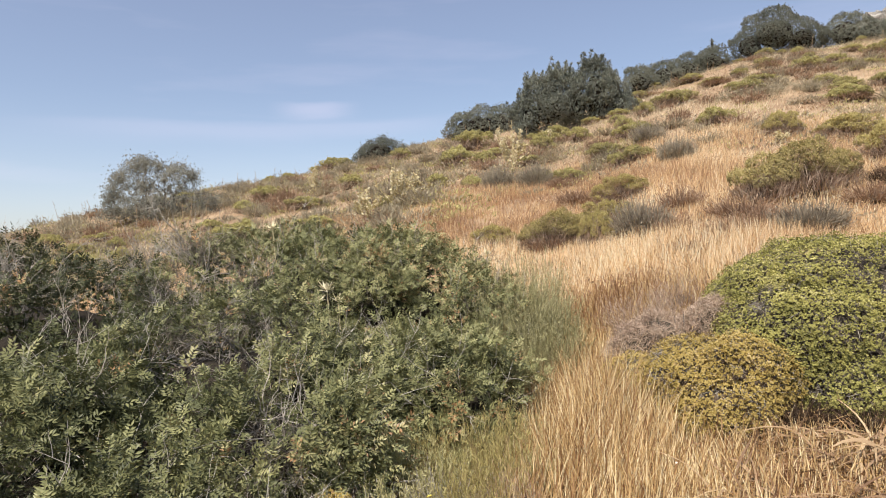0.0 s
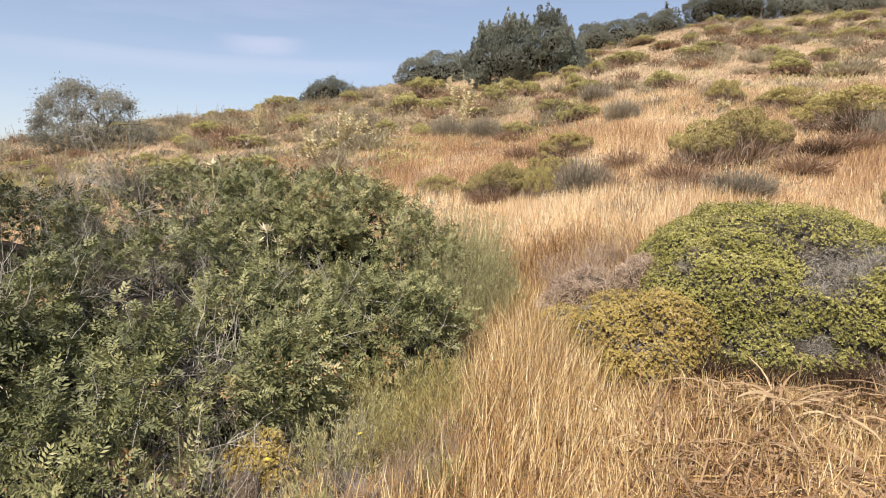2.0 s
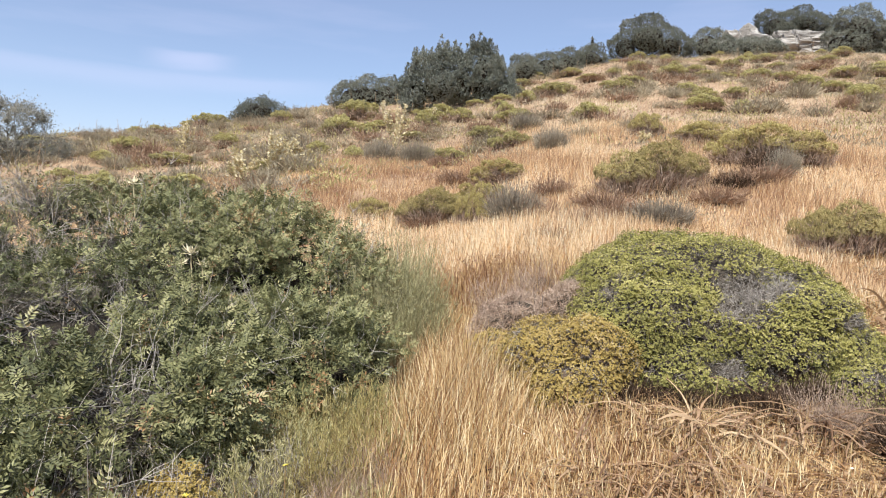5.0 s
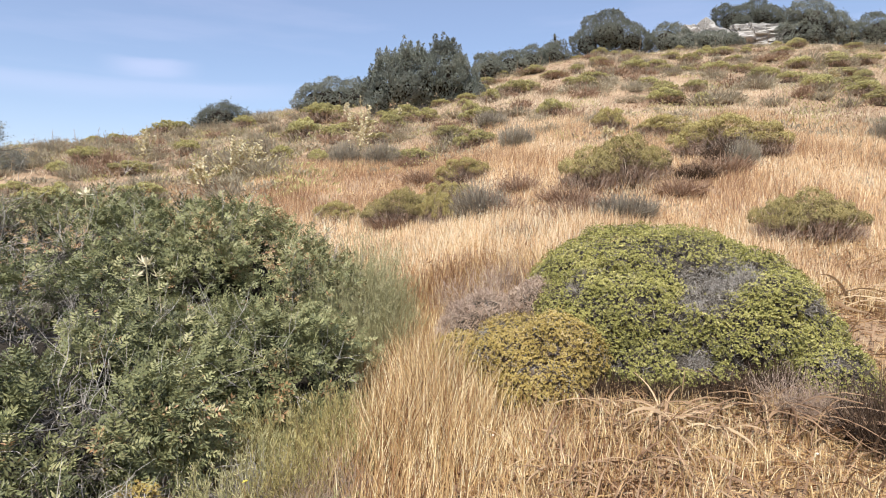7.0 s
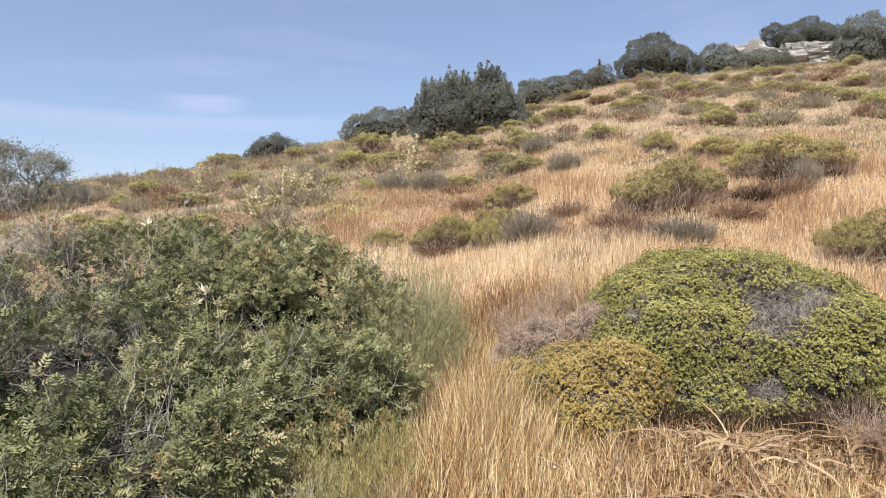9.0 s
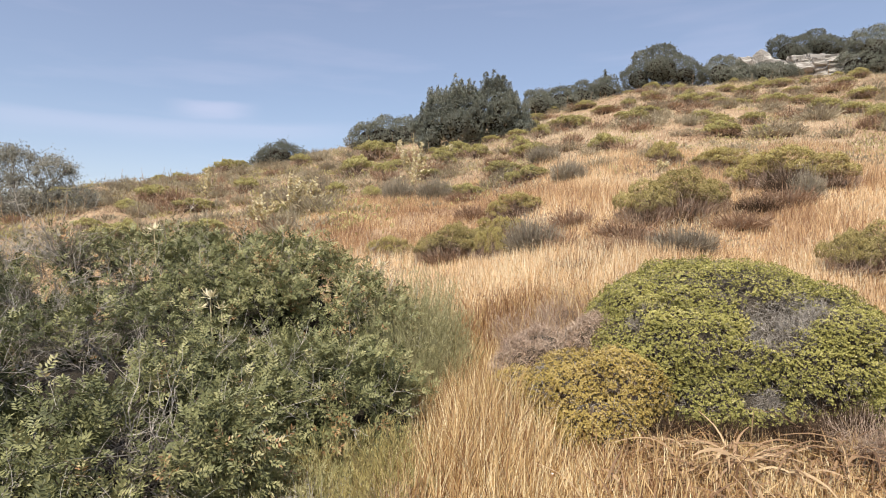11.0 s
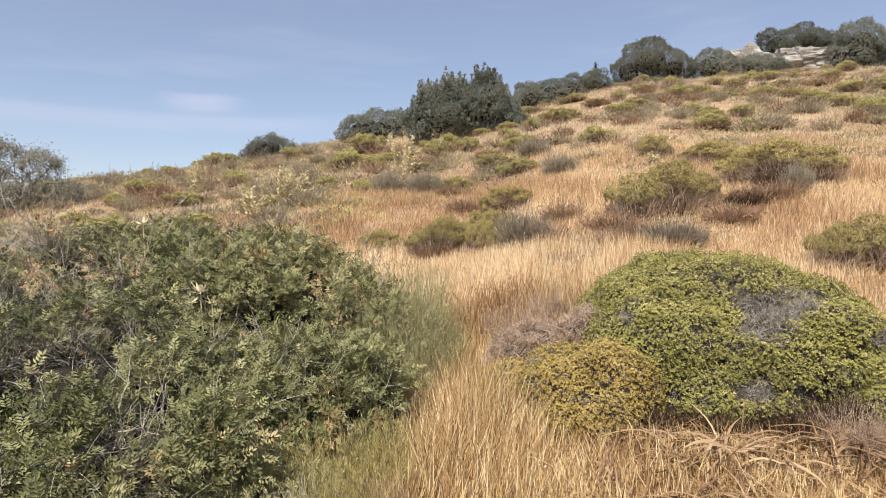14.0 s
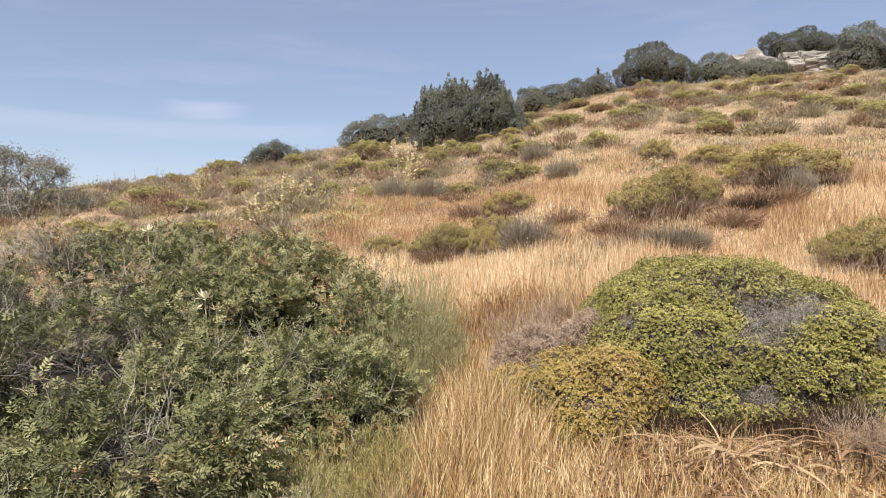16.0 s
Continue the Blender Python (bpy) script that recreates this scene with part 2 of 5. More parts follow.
# outline of the hill against the sky, by bearing (degrees right of the view) and slope
BEARING = [-180, -90, -60, -48, -41, -33, -29, -23, -16.5, -13, -7, 3, 10, 13, 18, 25, 29, 35, 48, 70, 110, 180]
RISE = [-.15, -.08, 0, .035, .063, .098, .107, .128, .157, .172, .185, .217, .247, .254, .251, .249, .243, .222, .19, .12, 0, -.15]
_a = np.arange(-180, 181.0)
_k = np.exp(-np.arange(-6, 7) ** 2 / 8.0)
_rise = np.convolve(np.pad(np.interp(_a, BEARING, RISE), 6, mode="edge"), _k / _k.sum(), mode="valid")


def ground_z(x, y):
    """Height of the hillside: a flat shelf round the path, a steady slope up to the crest, then a fall behind it."""
    x, y = np.asarray(x, float), np.asarray(y, float)
    r = np.hypot(x, y) + 1e-6
    az = np.degrees(np.arctan2(x, y))
    crest = np.interp(az, [-60, -40, -10, 5, 22, 60], [26, 29, 34, 34, 44, 44])
    s = np.interp(az, _a, _rise) + 2.7 / crest
    p = s * r - 1.1 - 0.012 * np.clip(r - crest, 0, 1e9) ** 2
    p = np.clip(p, -60, 60)
    und = 0.05 * np.sin(x * 1.3 + 0.7 * np.sin(y * .8)) + 0.05 * np.sin(y * 1.1 + x * .5) + 0.02 * np.sin(3.1 * x - 2.3 * y)
    return 0.5 * (p + np.sqrt(p * p + 0.25)) - 0.08 + und * np.clip(r / 6, .3, 1)


# ---- mesh tools ----
class Geo:
    """Gathers vertices, faces and a tint for each vertex, then becomes one mesh."""

    def __init__(self):
        self.v, self.q, self.t, self.c, self.n = [], [], [], [], 0

    def add(self, v, quads=None, tris=None, tint=0.5):
        v = np.asarray(v, np.float32).reshape(-1, 3)
        self.v.append(v)
        self.c.append(np.broadcast_to(np.asarray(tint, np.float32), (len(v),)))
        if quads is not None:
            self.q.append(np.asarray(quads, np.int32).reshape(-1, 4) + self.n)
        if tris is not None:
            self.t.append(np.asarray(tris, np.int32).reshape(-1, 3) + self.n)
        self.n += len(v)
        return self

    def mesh(self, name, material, smooth=False):
        v = np.concatenate(self.v)
        q = np.concatenate(self.q) if self.q else np.zeros((0, 4), np.int32)
        t = np.concatenate(self.t) if self.t else np.zeros((0, 3), np.int32)
        me = bpy.data.meshes.new(name)
        me.vertices.add(len(v))
        me.vertices.foreach_set("co", v.ravel())
        me.loops.add(q.size + t.size)
        me.loops.foreach_set("vertex_index", np.concatenate([q.ravel(), t.ravel()]))
        me.polygons.add(len(q) + len(t))
        me.polygons.foreach_set("loop_start", np.concatenate([np.arange(len(q)) * 4, q.size + np.arange(len(t)) * 3]).astype(np.int32))
        me.polygons.foreach_set("use_smooth", np.full(len(q) + len(t), smooth))
        a = me.attributes.new("tint", "FLOAT", "POINT")
        a.data.foreach_set("value", np.concatenate(self.c).astype(np.float32))
        me.materials.append(material)
        me.update(calc_edges=True)
        return me


def part(name, geo, material, parent=None, label="", kind="", smooth=False):
    ob = new(name, geo.mesh(name, material, smooth))
    if parent is not None:
        ob.parent = parent
    return tagged(ob, label=label, kind=kind)


def empty(name, x, y, z, label, category, group=""):
    ob = new(name)
    ob.location = (x, y, z)
    ob.empty_display_size = 0.1
    return tagged(ob, label=label, category=category, group=group)


def unit(a):
    return a / np.maximum(np.linalg.norm(a, axis=-1, keepdims=True), 1e-9)


def rand_dirs(rng, n, zmin=-1.0, zmax=1.0):
    z = rng.uniform(zmin, zmax, n)
    a = rng.uniform(0, 2 * np.pi, n)
    s = np.sqrt(1 - z * z)
    return np.stack([s * np.cos(a), s * np.sin(a), z], 1)


def lump(p, f, seed=0.0):
    """Smooth cheap noise, about -1 to 1."""
    x, y, z = p[:, 0] * f + seed, p[:, 1] * f + seed * 1.7, p[:, 2] * f + seed * 0.6
    a = np.sin(x + 1.3 * np.sin(y * 0.9 + z)) + np.sin(y * 1.1 + 1.2 * np.sin(z * 1.2 - x)) + np.sin(z * 1.3 + 1.1 * np.sin(x * 0.8 + y))
    b = np.sin(2.3 * x - y + z) * 0.5 + np.sin(2.1 * y + 1.9 * z) * 0.5
    return (a + b) / 3.2


def leaves(geo, p, d, s, length, width, tint, fold=0.0):
    """Pointed leaves: base, two shoulders, tip."""
    n = len(p)
    length, width = np.broadcast_to(length, (n,))[:, None], np.broadcast_to(width, (n,))[:, None]
    nrm = np.cross(d, s)
    mid = p + d * length * 0.48 + nrm * width * fold
    v = np.stack([p, mid - s * width / 2, p + d * length, mid + s * width / 2], 1)
    geo.add(v, np.arange(n * 4).reshape(n, 4), tint=np.repeat(np.broadcast_to(tint, (n,)), 4))


def blades(geo, p, d, s, length, width, droop, tint):
    """Grass blades: a quad and a pointed tip, bending over by droop (a vector for each)."""
    n = len(p)
    length, width = np.broadcast_to(length, (n,))[:, None], np.broadcast_to(width, (n,))[:, None]
    m = p + d * length * 0.55 + droop * 0.28
    t = p + d * length + droop
    v = np.stack([p - s * width / 2, p + s * width / 2, m + s * width * 0.4, m - s * width * 0.4, t], 1)
    i = np.arange(n)[:, None] * 5
    geo.add(v, i + [0, 1, 2, 3], i + [3, 2, 4], np.repeat(np.broadcast_to(tint, (n,)), 5))


def slivers(geo, p, d, s, length, width, droop, tint):
    """Far grass blades: one narrow triangle each."""
    n = len(p)
    length, width = np.broadcast_to(length, (n,))[:, None], np.broadcast_to(width, (n,))[:, None]
    v = np.stack([p - s * width / 2, p + s * width / 2, p + d * length + droop], 1)
    geo.add(v, None, np.arange(n * 3).reshape(n, 3), np.repeat(np.broadcast_to(tint, (n,)), 3))


def tubes(geo, lines, radii, sides=4, tint=0.5):
    """Round stems along polylines (n, k, 3) with radii (n, k)."""
    n, k = lines.shape[:2]
    d = unit(np.gradient(lines, axis=1))
    ref = np.where(np.abs(d[..., 2:3]) > 0.9, np.array([1.0, 0, 0]), np.array([0, 0, 1.0]))
    a = unit(np.cross(d, ref))
    b = np.cross(d, a)
    th = np.arange(sides) * 2 * np.pi / sides
    ring = a[:, :, None] * np.cos(th)[:, None] + b[:, :, None] * np.sin(th)[:, None]
    v = lines[:, :, None] + ring * np.broadcast_to(radii, (n, k))[:, :, None, None]
    idx = np.arange(n * k * sides).reshape(n, k, sides)
    nx = np.roll(idx, -1, 2)
    q = np.stack([idx[:, :-1], nx[:, :-1], nx[:, 1:], idx[:, 1:]], -1)
    geo.add(v, q, tint=np.repeat(np.broadcast_to(tint, (n,)), k * sides))


def frames_from(d, rng):
    """Rotation matrices whose third column is d, turned at random about it."""
    d = unit(d)
    ref = rand_dirs(rng, len(d))
    a = unit(np.cross(d, ref))
    return np.stack([a, np.cross(d, a), d], 2)


def scatter(geo, tv, tq, ttint, pos, rot, scale, tint):
    """Copies of a small spray (vertices tv, quads tq) merged into one mesh."""
    n, k = len(pos), len(tv)
    v = np.einsum("nij,kj->nki", rot, tv) * np.broadcast_to(scale, (n,))[:, None, None] + pos[:, None]
    q = tq[None] + (np.arange(n) * k)[:, None, None]
    geo.add(v, q, tint=(np.broadcast_to(tint, (n,))[:, None] + ttint[None]).ravel())


def spray_of(geo):
    return np.concatenate(geo.v), np.concatenate(geo.q), np.concatenate(geo.c)


def bare_twigs(geo, rng, base, d, length, radius, tint=0.6, forks=3):
    """Crooked bare twigs, each with a few side twigs."""
    n = len(base)
    k = 6
    t = np.linspace(0, 1, k)[None, :, None]
    length = np.broadcast_to(length, (n,))[:, None, None]
    line = base[:, None] + d[:, None] * length * t + np.cumsum(rng.normal(0, 1, (n, k, 3)), 1) * length * 0.06 * (t > 0)
    radius = np.broadcast_to(radius, (n,))[:, None]
    tubes(geo, line, radius * (1 - 0.75 * t[..., 0]), 3, tint)
    for _ in range(forks):
        i = rng.integers(1, k - 1, n)
        b = line[np.arange(n), i]
        d2 = unit(d + rng.normal(0, 0.6, (n, 3)))
        l2 = length * rng.uniform(0.25, 0.55, (n, 1, 1))
        t2 = np.linspace(0, 1, 4)[None, :, None]
        line2 = b[:, None] + d2[:, None] * l2 * t2 + np.cumsum(rng.normal(0, 1, (n, 4, 3)), 1) * l2 * 0.05 * (t2 > 0)
        tubes(geo, line2, radius * 0.55 * (1 - 0.7 * t2[..., 0]), 3, tint)


def blob_points(rng, blobs, density, zmin=-0.35, rough=0.10, freq=2.2):
    """Points and outward normals on the joint skin of overlapping ellipsoids (x, y, z, rx, ry, rz)."""
    ps, ns = [], []
    for bi, (cx, cy, cz, rx, ry, rz) in enumerate(blobs):
        area = 2 * np.pi * ((rx * ry) ** 1.6 + (rx * rz) ** 1.6 + (ry * rz) ** 1.6) ** (1 / 1.6) * 1.05
        n = int(area * density)
        u = rand_dirs(rng, n, zmin, 1.0)
        p = u * [rx, ry, rz]
        nn = unit(u / [rx, ry, rz])
        p = p + [cx, cy, cz]
        p = p + nn * (lump(p, freq, 3.0 + bi)[:, None] * rough)
        keep = np.ones(n, bool)
        for bj, (ax, ay, az, sx, sy, sz) in enumerate(blobs):
            if bj != bi:
                keep &= (((p - [ax, ay, az]) / [sx, sy, sz]) ** 2).sum(1) > 0.86
        ps.append(p[keep])
        ns.append(nn[keep])
    return np.concatenate(ps), np.concatenate(ns)


def seen_side(rng, n, share):
    """Keeps all that faces the path or the sky, and a share of what faces the hill."""
    return (n[:, 1] < 0.35) | (n[:, 2] > 0.55) | (rng.random(len(n)) < share)


def core_of(blobs, shrink, seed=0.0):
    """Lumpy inner bodies that stand for a shrub's dense wood; dark ones paint its shade."""
    g = Geo()
    nu, nv = 20, 10
    for k, (cx, cy, cz, rx, ry, rz) in enumerate(blobs):
        th = np.linspace(0, 2 * np.pi, nu, endpoint=False)
        ph = np.linspace(-0.5 * np.pi, 0.5 * np.pi, nv)
        u = np.stack([np.outer(np.cos(ph), np.cos(th)), np.outer(np.cos(ph), np.sin(th)), np.outer(np.sin(ph), np.ones(nu))], -1).reshape(-1, 3)
        f = shrink * (1 + 0.16 * lump(u, 4.0, seed + k))[:, None]
        i = np.arange(nu * nv).reshape(nv, nu)
        j = np.roll(i, -1, 1)
        g.add(u * [rx, ry, rz] * f + [cx, cy, cz], np.stack([i[:-1], j[:-1], j[1:], i[1:]], -1))
    return g


def lobed(rng, blobs, count, small=(0.22, 0.38), zmin=-0.15):
    """The blobs with smaller lobes sitting in their skin."""
    out = list(blobs)
    for cx, cy, cz, rx, ry, rz in blobs:
        u = rand_dirs(rng, count, zmin, 1.0)
        for ux, uy, uz in u:
            f = rng.uniform(*small)
            m = (rx + ry + rz) / 3 * f
            out.append((cx + ux * rx * 0.86, cy + uy * ry * 0.86, cz + uz * rz * 0.86, m * rng.uniform(0.9, 1.3), m * rng.uniform(0.9, 1.3), m * rng.uniform(0.8, 1.1)))
    return out


# ---- the ground: one sheet from the path over the crest to the horizon ----
def ground():
    r = np.concatenate([[0.0], np.geomspace(0.4, 60, 130), np.geomspace(64, 3800, 40)])
    a = np.radians(np.concatenate([np.arange(-60, 60, 0.75), np.arange(60, 300, 3.0)]))
    rr, aa = np.meshgrid(r, a, indexing="ij")
    x, y = rr * np.sin(aa), rr * np.cos(aa)
    z = ground_z(x, y)
    p = np.stack([x, y, z], -1).reshape(-1, 3)
    p[:, 2] += 0.02 * lump(p * [1, 1, 0], 6.0) * np.clip(rr.ravel(), 0, 1)
    i = np.arange(len(p)).reshape(len(r), len(a))
    j = np.roll(i, -1, 1)
    g = Geo().add(p, np.stack([i[:-1], i[1:], j[1:], j[:-1]], -1))
    ob = part("ground", g, SOIL, smooth=True)
    tagged(ob, "dry hillside soil strewn with brown plant litter", "ground", kind="structure")


ground()

# ---- dry grass ----
# footprints of the large shrubs: x, y, radius x, radius y
FOOT = [(-3.7, 6.7, 2.4, 1.7), (-6.2, 5.4, 2.2, 2.2), (-2.0, 6.2, 1.2, 1.2), (-2.7, 4.5, 1.5, 1.4), (-4.6, 3.2, 1.9, 1.6), (-2.2, 3.1, 1.0, 1.0), (-1.45, 5.2, 0.5, 0.8),
        (1.9, 5.0, 1.05, 0.82), (2.65, 4.45, 0.35, 0.3), (0.55, 4.75, 0.45, 0.40), (-0.98, 3.55, 0.30, 0.68)]


def grass_spots(rng, n, r0, r1, power=1.0):
    r = (rng.uniform(r0 ** power, r1 ** power, n)) ** (1 / power)
    a = np.radians(rng.uniform(-52, 48, n) + rng.normal(0, 1, n) * np.clip(60 / r, 1.5, 22))
    p = np.stack([r * np.sin(a), r * np.cos(a), np.zeros(n)], 1)
    ok = np.ones(n, bool)
    for x, y, u, w in FOOT:
        ok &= ((p[:, 0] - x) / u) ** 2 + ((p[:, 1] - y) / w) ** 2 > 1
    p = p[ok]
    p[:, 2] = ground_z(p[:, 0], p[:, 1]) - 0.01
    return p


def patch_tint(p):
    """Where the straw is pale, golden or rusty."""
    q = p * [1, 1, 0]
    t = 0.50 + 0.20 * lump(q, 0.55, 1.0) + 0.18 * lump(q, 1.7, 4.0)
    t = t + 0.01 * np.clip((np.hypot(p[:, 0], p[:, 1]) - 6.5) / 2.0, 0, 1)
    rust = np.exp(-(((p[:, 0] + 1.4) / 2.9) ** 2 + ((p[:, 1] - 13.2) / 2.4) ** 2))
    near = np.clip((6.0 - np.hypot(p[:, 0], p[:, 1])) / 3.0, 0, 1)
    rust = rust + 0.7 * np.exp(-(((p[:, 0] - 2.0) / 1.0) ** 2 + ((p[:, 1] - 9.3) / 0.8) ** 2)) + 0.5 * np.exp(-(((p[:, 0] - 4.0) / 0.8) ** 2 + ((p[:, 1] - 9.2) / 0.7) ** 2)) + 0.7 * np.exp(-(((p[:, 0] - 0.15) / 0.45) ** 2 + ((p[:, 1] - 6.7) / 0.55) ** 2))
    pale = np.exp(-(((p[:, 0] - 0.8) / 0.7) ** 2 + ((p[:, 1] - 8.9) / 0.7) ** 2))
    return t + 0.2 * pale - 0.45 * rust + 0.13 * near - 0.47 * near * np.clip((p[:, 0] - 0.3) / 0.6, 0, 1)


def grass(name, rng, p, height, width, lean, label, vary=0.28, straw=None, shape=blades):
    n = len(p)
    g = Geo()
    d = unit(np.stack([rng.normal(0.05, lean, n), rng.normal(0, lean, n), np.ones(n)], 1))
    s = unit(np.stack([rng.normal(1, 0.5, n), rng.normal(0, 0.5, n), np.zeros(n)], 1))
    h = height * rng.uniform(0.55, 1.2, n)
    droop = np.stack([rng.normal(0, 1, n), rng.normal(0, 1, n), -np.abs(rng.normal(0.5, 0.5, n))], 1) * (h * 0.14)[:, None]
    shape(g, p, d, s, h, width * rng.uniform(0.7, 1.3, n), droop, np.clip(patch_tint(p) + rng.normal(0, vary, n), 0, 1))
    ob = part(name, g, straw or STRAW, kind="stuff")
    return tagged(ob, label, "grass")


def make_grass():
    rng = np.random.default_rng(11)
    # tall straw beside the path
    p = grass_spots(rng, 105000, 1.7, 7.0, 1.7)
    clump = lump(p * [1, 1, 0], 3.2, 7.0) + 0.5 * lump(p * [1, 1, 0], 8.0, 2.0)
    p = p[clump + rng.normal(0, 0.4, len(p)) > -0.2]
    tall = np.exp(-(((p[:, 0] + 0.17) / 0.42) ** 2 + ((p[:, 1] - 4.1) / 1.2) ** 2))
    h = 0.22 - 0.05 * np.clip((p[:, 0] - 0.4) / 0.3, 0, 1) + 0.07 * lump(p * [1, 1, 0], 2.5, 5.0) + 0.50 * tall + 0.10 * np.clip(p[:, 1] - 5.2, 0, 1.3)
    grass("dry_grass", rng, p, h, 0.0058, 0.15, "tall golden dry straw grass beside the path", 0.36)
    # fallen litter between the stems
    p = grass_spots(rng, 45000, 1.7, 9.0, 1.6)
    g = Geo()
    n = len(p)
    d = unit(np.stack([rng.normal(0, 1, n), rng.normal(0, 1, n), np.abs(rng.normal(0, 0.28, n))], 1))
    s = unit(np.cross(d, rng.normal(0, 1, (n, 3))))
    blades(g, p + [0, 0, 0.03], d, s, rng.uniform(0.10, 0.32, n), rng.uniform(0.003, 0.011, n), rng.normal(0, 0.03, (n, 3)), np.clip(rng.normal(0.3, 0.18, n), 0, 1))
    tagged(part("straw_litter", g, STRAW, kind="stuff"), "fallen broken straw lying on the soil", "grass")
    # broad dead leaves curled over the litter
    p = grass_spots(rng, 7000, 1.7, 6.0, 1.6)
    p = p[(p[:, 0] > 0.0) & (lump(p * [1, 1, 0], 2.0, 3.0) > -0.6)]
    g = Geo()
    n = len(p)
    d = unit(np.stack([rng.normal(0, 1, n), rng.normal(0, 1, n), np.abs(rng.normal(0.15, 0.4, n))], 1))
    s = unit(np.cross(d, rng.normal(0, 0.5, (n, 3)) + [0, 0, 1]))
    droop = np.stack([rng.normal(0, 0.05, n), rng.normal(0, 0.05, n), -np.abs(rng.normal(0.05, 0.05, n))], 1)
    blades(g, p + [0, 0, 0.06], d, s, rng.uniform(0.12, 0.34, n), rng.uniform(0.008, 0.018, n), droop, np.clip(rng.normal(0.28, 0.25, n), 0, 1))
    tagged(part("dead_leaf_litter", g, STRAP, kind="stuff"), "broad curled dead leaves on the straw litter", "grass")
    # slope in the middle distance
    p = grass_spots(rng, 200000, 6.8, 17.0, 1.5)
    clump = lump(p * [1, 1, 0], 1.6, 7.0) + 0.5 * lump(p * [1, 1, 0], 4.5, 1.0)
    p = p[clump + rng.normal(0, 0.35, len(p)) > -0.75]
    h = 0.27 + 0.13 * lump(p * [1, 1, 0], 1.3, 5.0) - 0.05 * np.exp(-(((p[:, 0] + 1.4) / 2.9) ** 2 + ((p[:, 1] - 13.2) / 2.4) ** 2))
    grass("dry_grass", rng, p, h, 0.0105, 0.20, "pale dry grass covering the slope", 0.28, STRAW_SLOPE, slivers)
    # upper slope
    p = grass_spots(rng, 300000, 16.0, 50.0, 1.2)
    clump = lump(p * [1, 1, 0], 0.8, 7.0)
    p = p[(clump + rng.normal(0, 0.35, len(p)) > -0.2) & ((p[:, 0] > -0.2 * p[:, 1]) | (rng.random(len(p)) < 0.5))]
    h = 0.19 + 0.08 * lump(p * [1, 1, 0], 0.7, 5.0)
    grass("dry_grass", rng, p, h, 0.018, 0.34, "faded dry grass on the upper slope", 0.15, STRAW_FADED, slivers)

    # thinner grass all round the path, on every side
    n = 70000
    r, a = rng.uniform(0.5, 5.4, n) ** 2, rng.uniform(0, 2 * np.pi, n)
    p = np.stack([r * np.sin(a), r * np.cos(a), 0 * r], 1)
    deg = np.degrees(np.arctan2(p[:, 0], p[:, 1]))
    soft = rng.normal(0, 12, len(p))
    p = p[((deg < -50 + soft) | (deg > 46 + soft) | (r < 2.4)) & (lump(p, 1.2, 7.0) > -0.6) & (r > 0.5)]
    for x, y, u, w in FOOT:
        p = p[((p[:, 0] - x) / u) ** 2 + ((p[:, 1] - y) / w) ** 2 > 1]
    p[:, 2] = ground_z(p[:, 0], p[:, 1]) - 0.01
    grass("dry_grass", rng, p, 0.22 + 0.06 * lump(p * [1, 1, 0], 1.3, 5.0), 0.010, 0.25, "short dry grass round the path")
    q = p[np.hypot(p[:, 0], p[:, 1]) < 14]
    n = len(q)
    g = Geo()
    q = q + rng.normal(0, 0.25, (n, 3)) * [1, 1, 0]
    q[:, 2] = ground_z(q[:, 0], q[:, 1]) + 0.02
    d = unit(np.stack([rng.normal(0, 1, n), rng.normal(0, 1, n), np.abs(rng.normal(0, 0.28, n))], 1))
    blades(g, q, d, unit(np.cross(d, rng.normal(0, 1, (n, 3)))), rng.uniform(0.15, 0.38, n), rng.uniform(0.006, 0.018, n), rng.normal(0, 0.03, (n, 3)), np.clip(rng.normal(0.3, 0.18, n), 0, 1))
    tagged(part("straw_litter", g, STRAW, kind="stuff"), "fallen broken straw round the path", "grass")


make_grass()


def low_scrub(name, rng, count, r0, r1, leaf, label, size, east=99.0):
    """Low soft tussocks, too many to count, between the larger shrubs."""
    g = Geo()
    c = grass_spots(rng, count, r0, r1, 1.3)
    c = c[lump(c * [1, 1, 0], 0.5, size * 50) + rng.normal(0, 0.3, len(c)) > -0.15]
    c = c[c[:, 0] < east * c[:, 1]]
    w = rng.uniform(0.28, 0.85, len(c)) * np.clip(np.hypot(c[:, 0], c[:, 1]) / 14, 0.6, 1)
    k = 64
    a = rng.uniform(0, 6.28, (len(c), k))
    r = np.sqrt(rng.random((len(c), k))) * w[:, None]
    p = np.stack([c[:, :1] + r * np.cos(a), c[:, 1:2] + r * np.sin(a), 0 * r], -1)
    hh = (1 - (r / w[:, None]) ** 2) * w[:, None] * rng.uniform(0.25, 0.6, (len(c), 1))
    p[..., 2] = ground_z(p[..., 0], p[..., 1]) + hh * rng.uniform(0.5, 1.0, hh.shape)
    d = unit(np.stack([np.cos(a) * r / w[:, None], np.sin(a) * r / w[:, None], 0.8 + 0 * r], -1) + rng.normal(0, 0.35, p.shape)).reshape(-1, 3)
    p = p.reshape(-1, 3)
    n = len(p)
    s = unit(np.cross(d, rng.normal(0, 1, (n, 3))))
    tone = np.repeat(rng.uniform(0.25, 0.8, len(c)), k) + rng.normal(0, 0.15, n)
    leaves(g, p - d * size, d, s, size * rng.uniform(1.1, 2.1, n), size * 0.45, np.clip(tone, 0, 1), 0.1)
    tagged(part(name, g, leaf, kind="stuff"), label, "scrub")


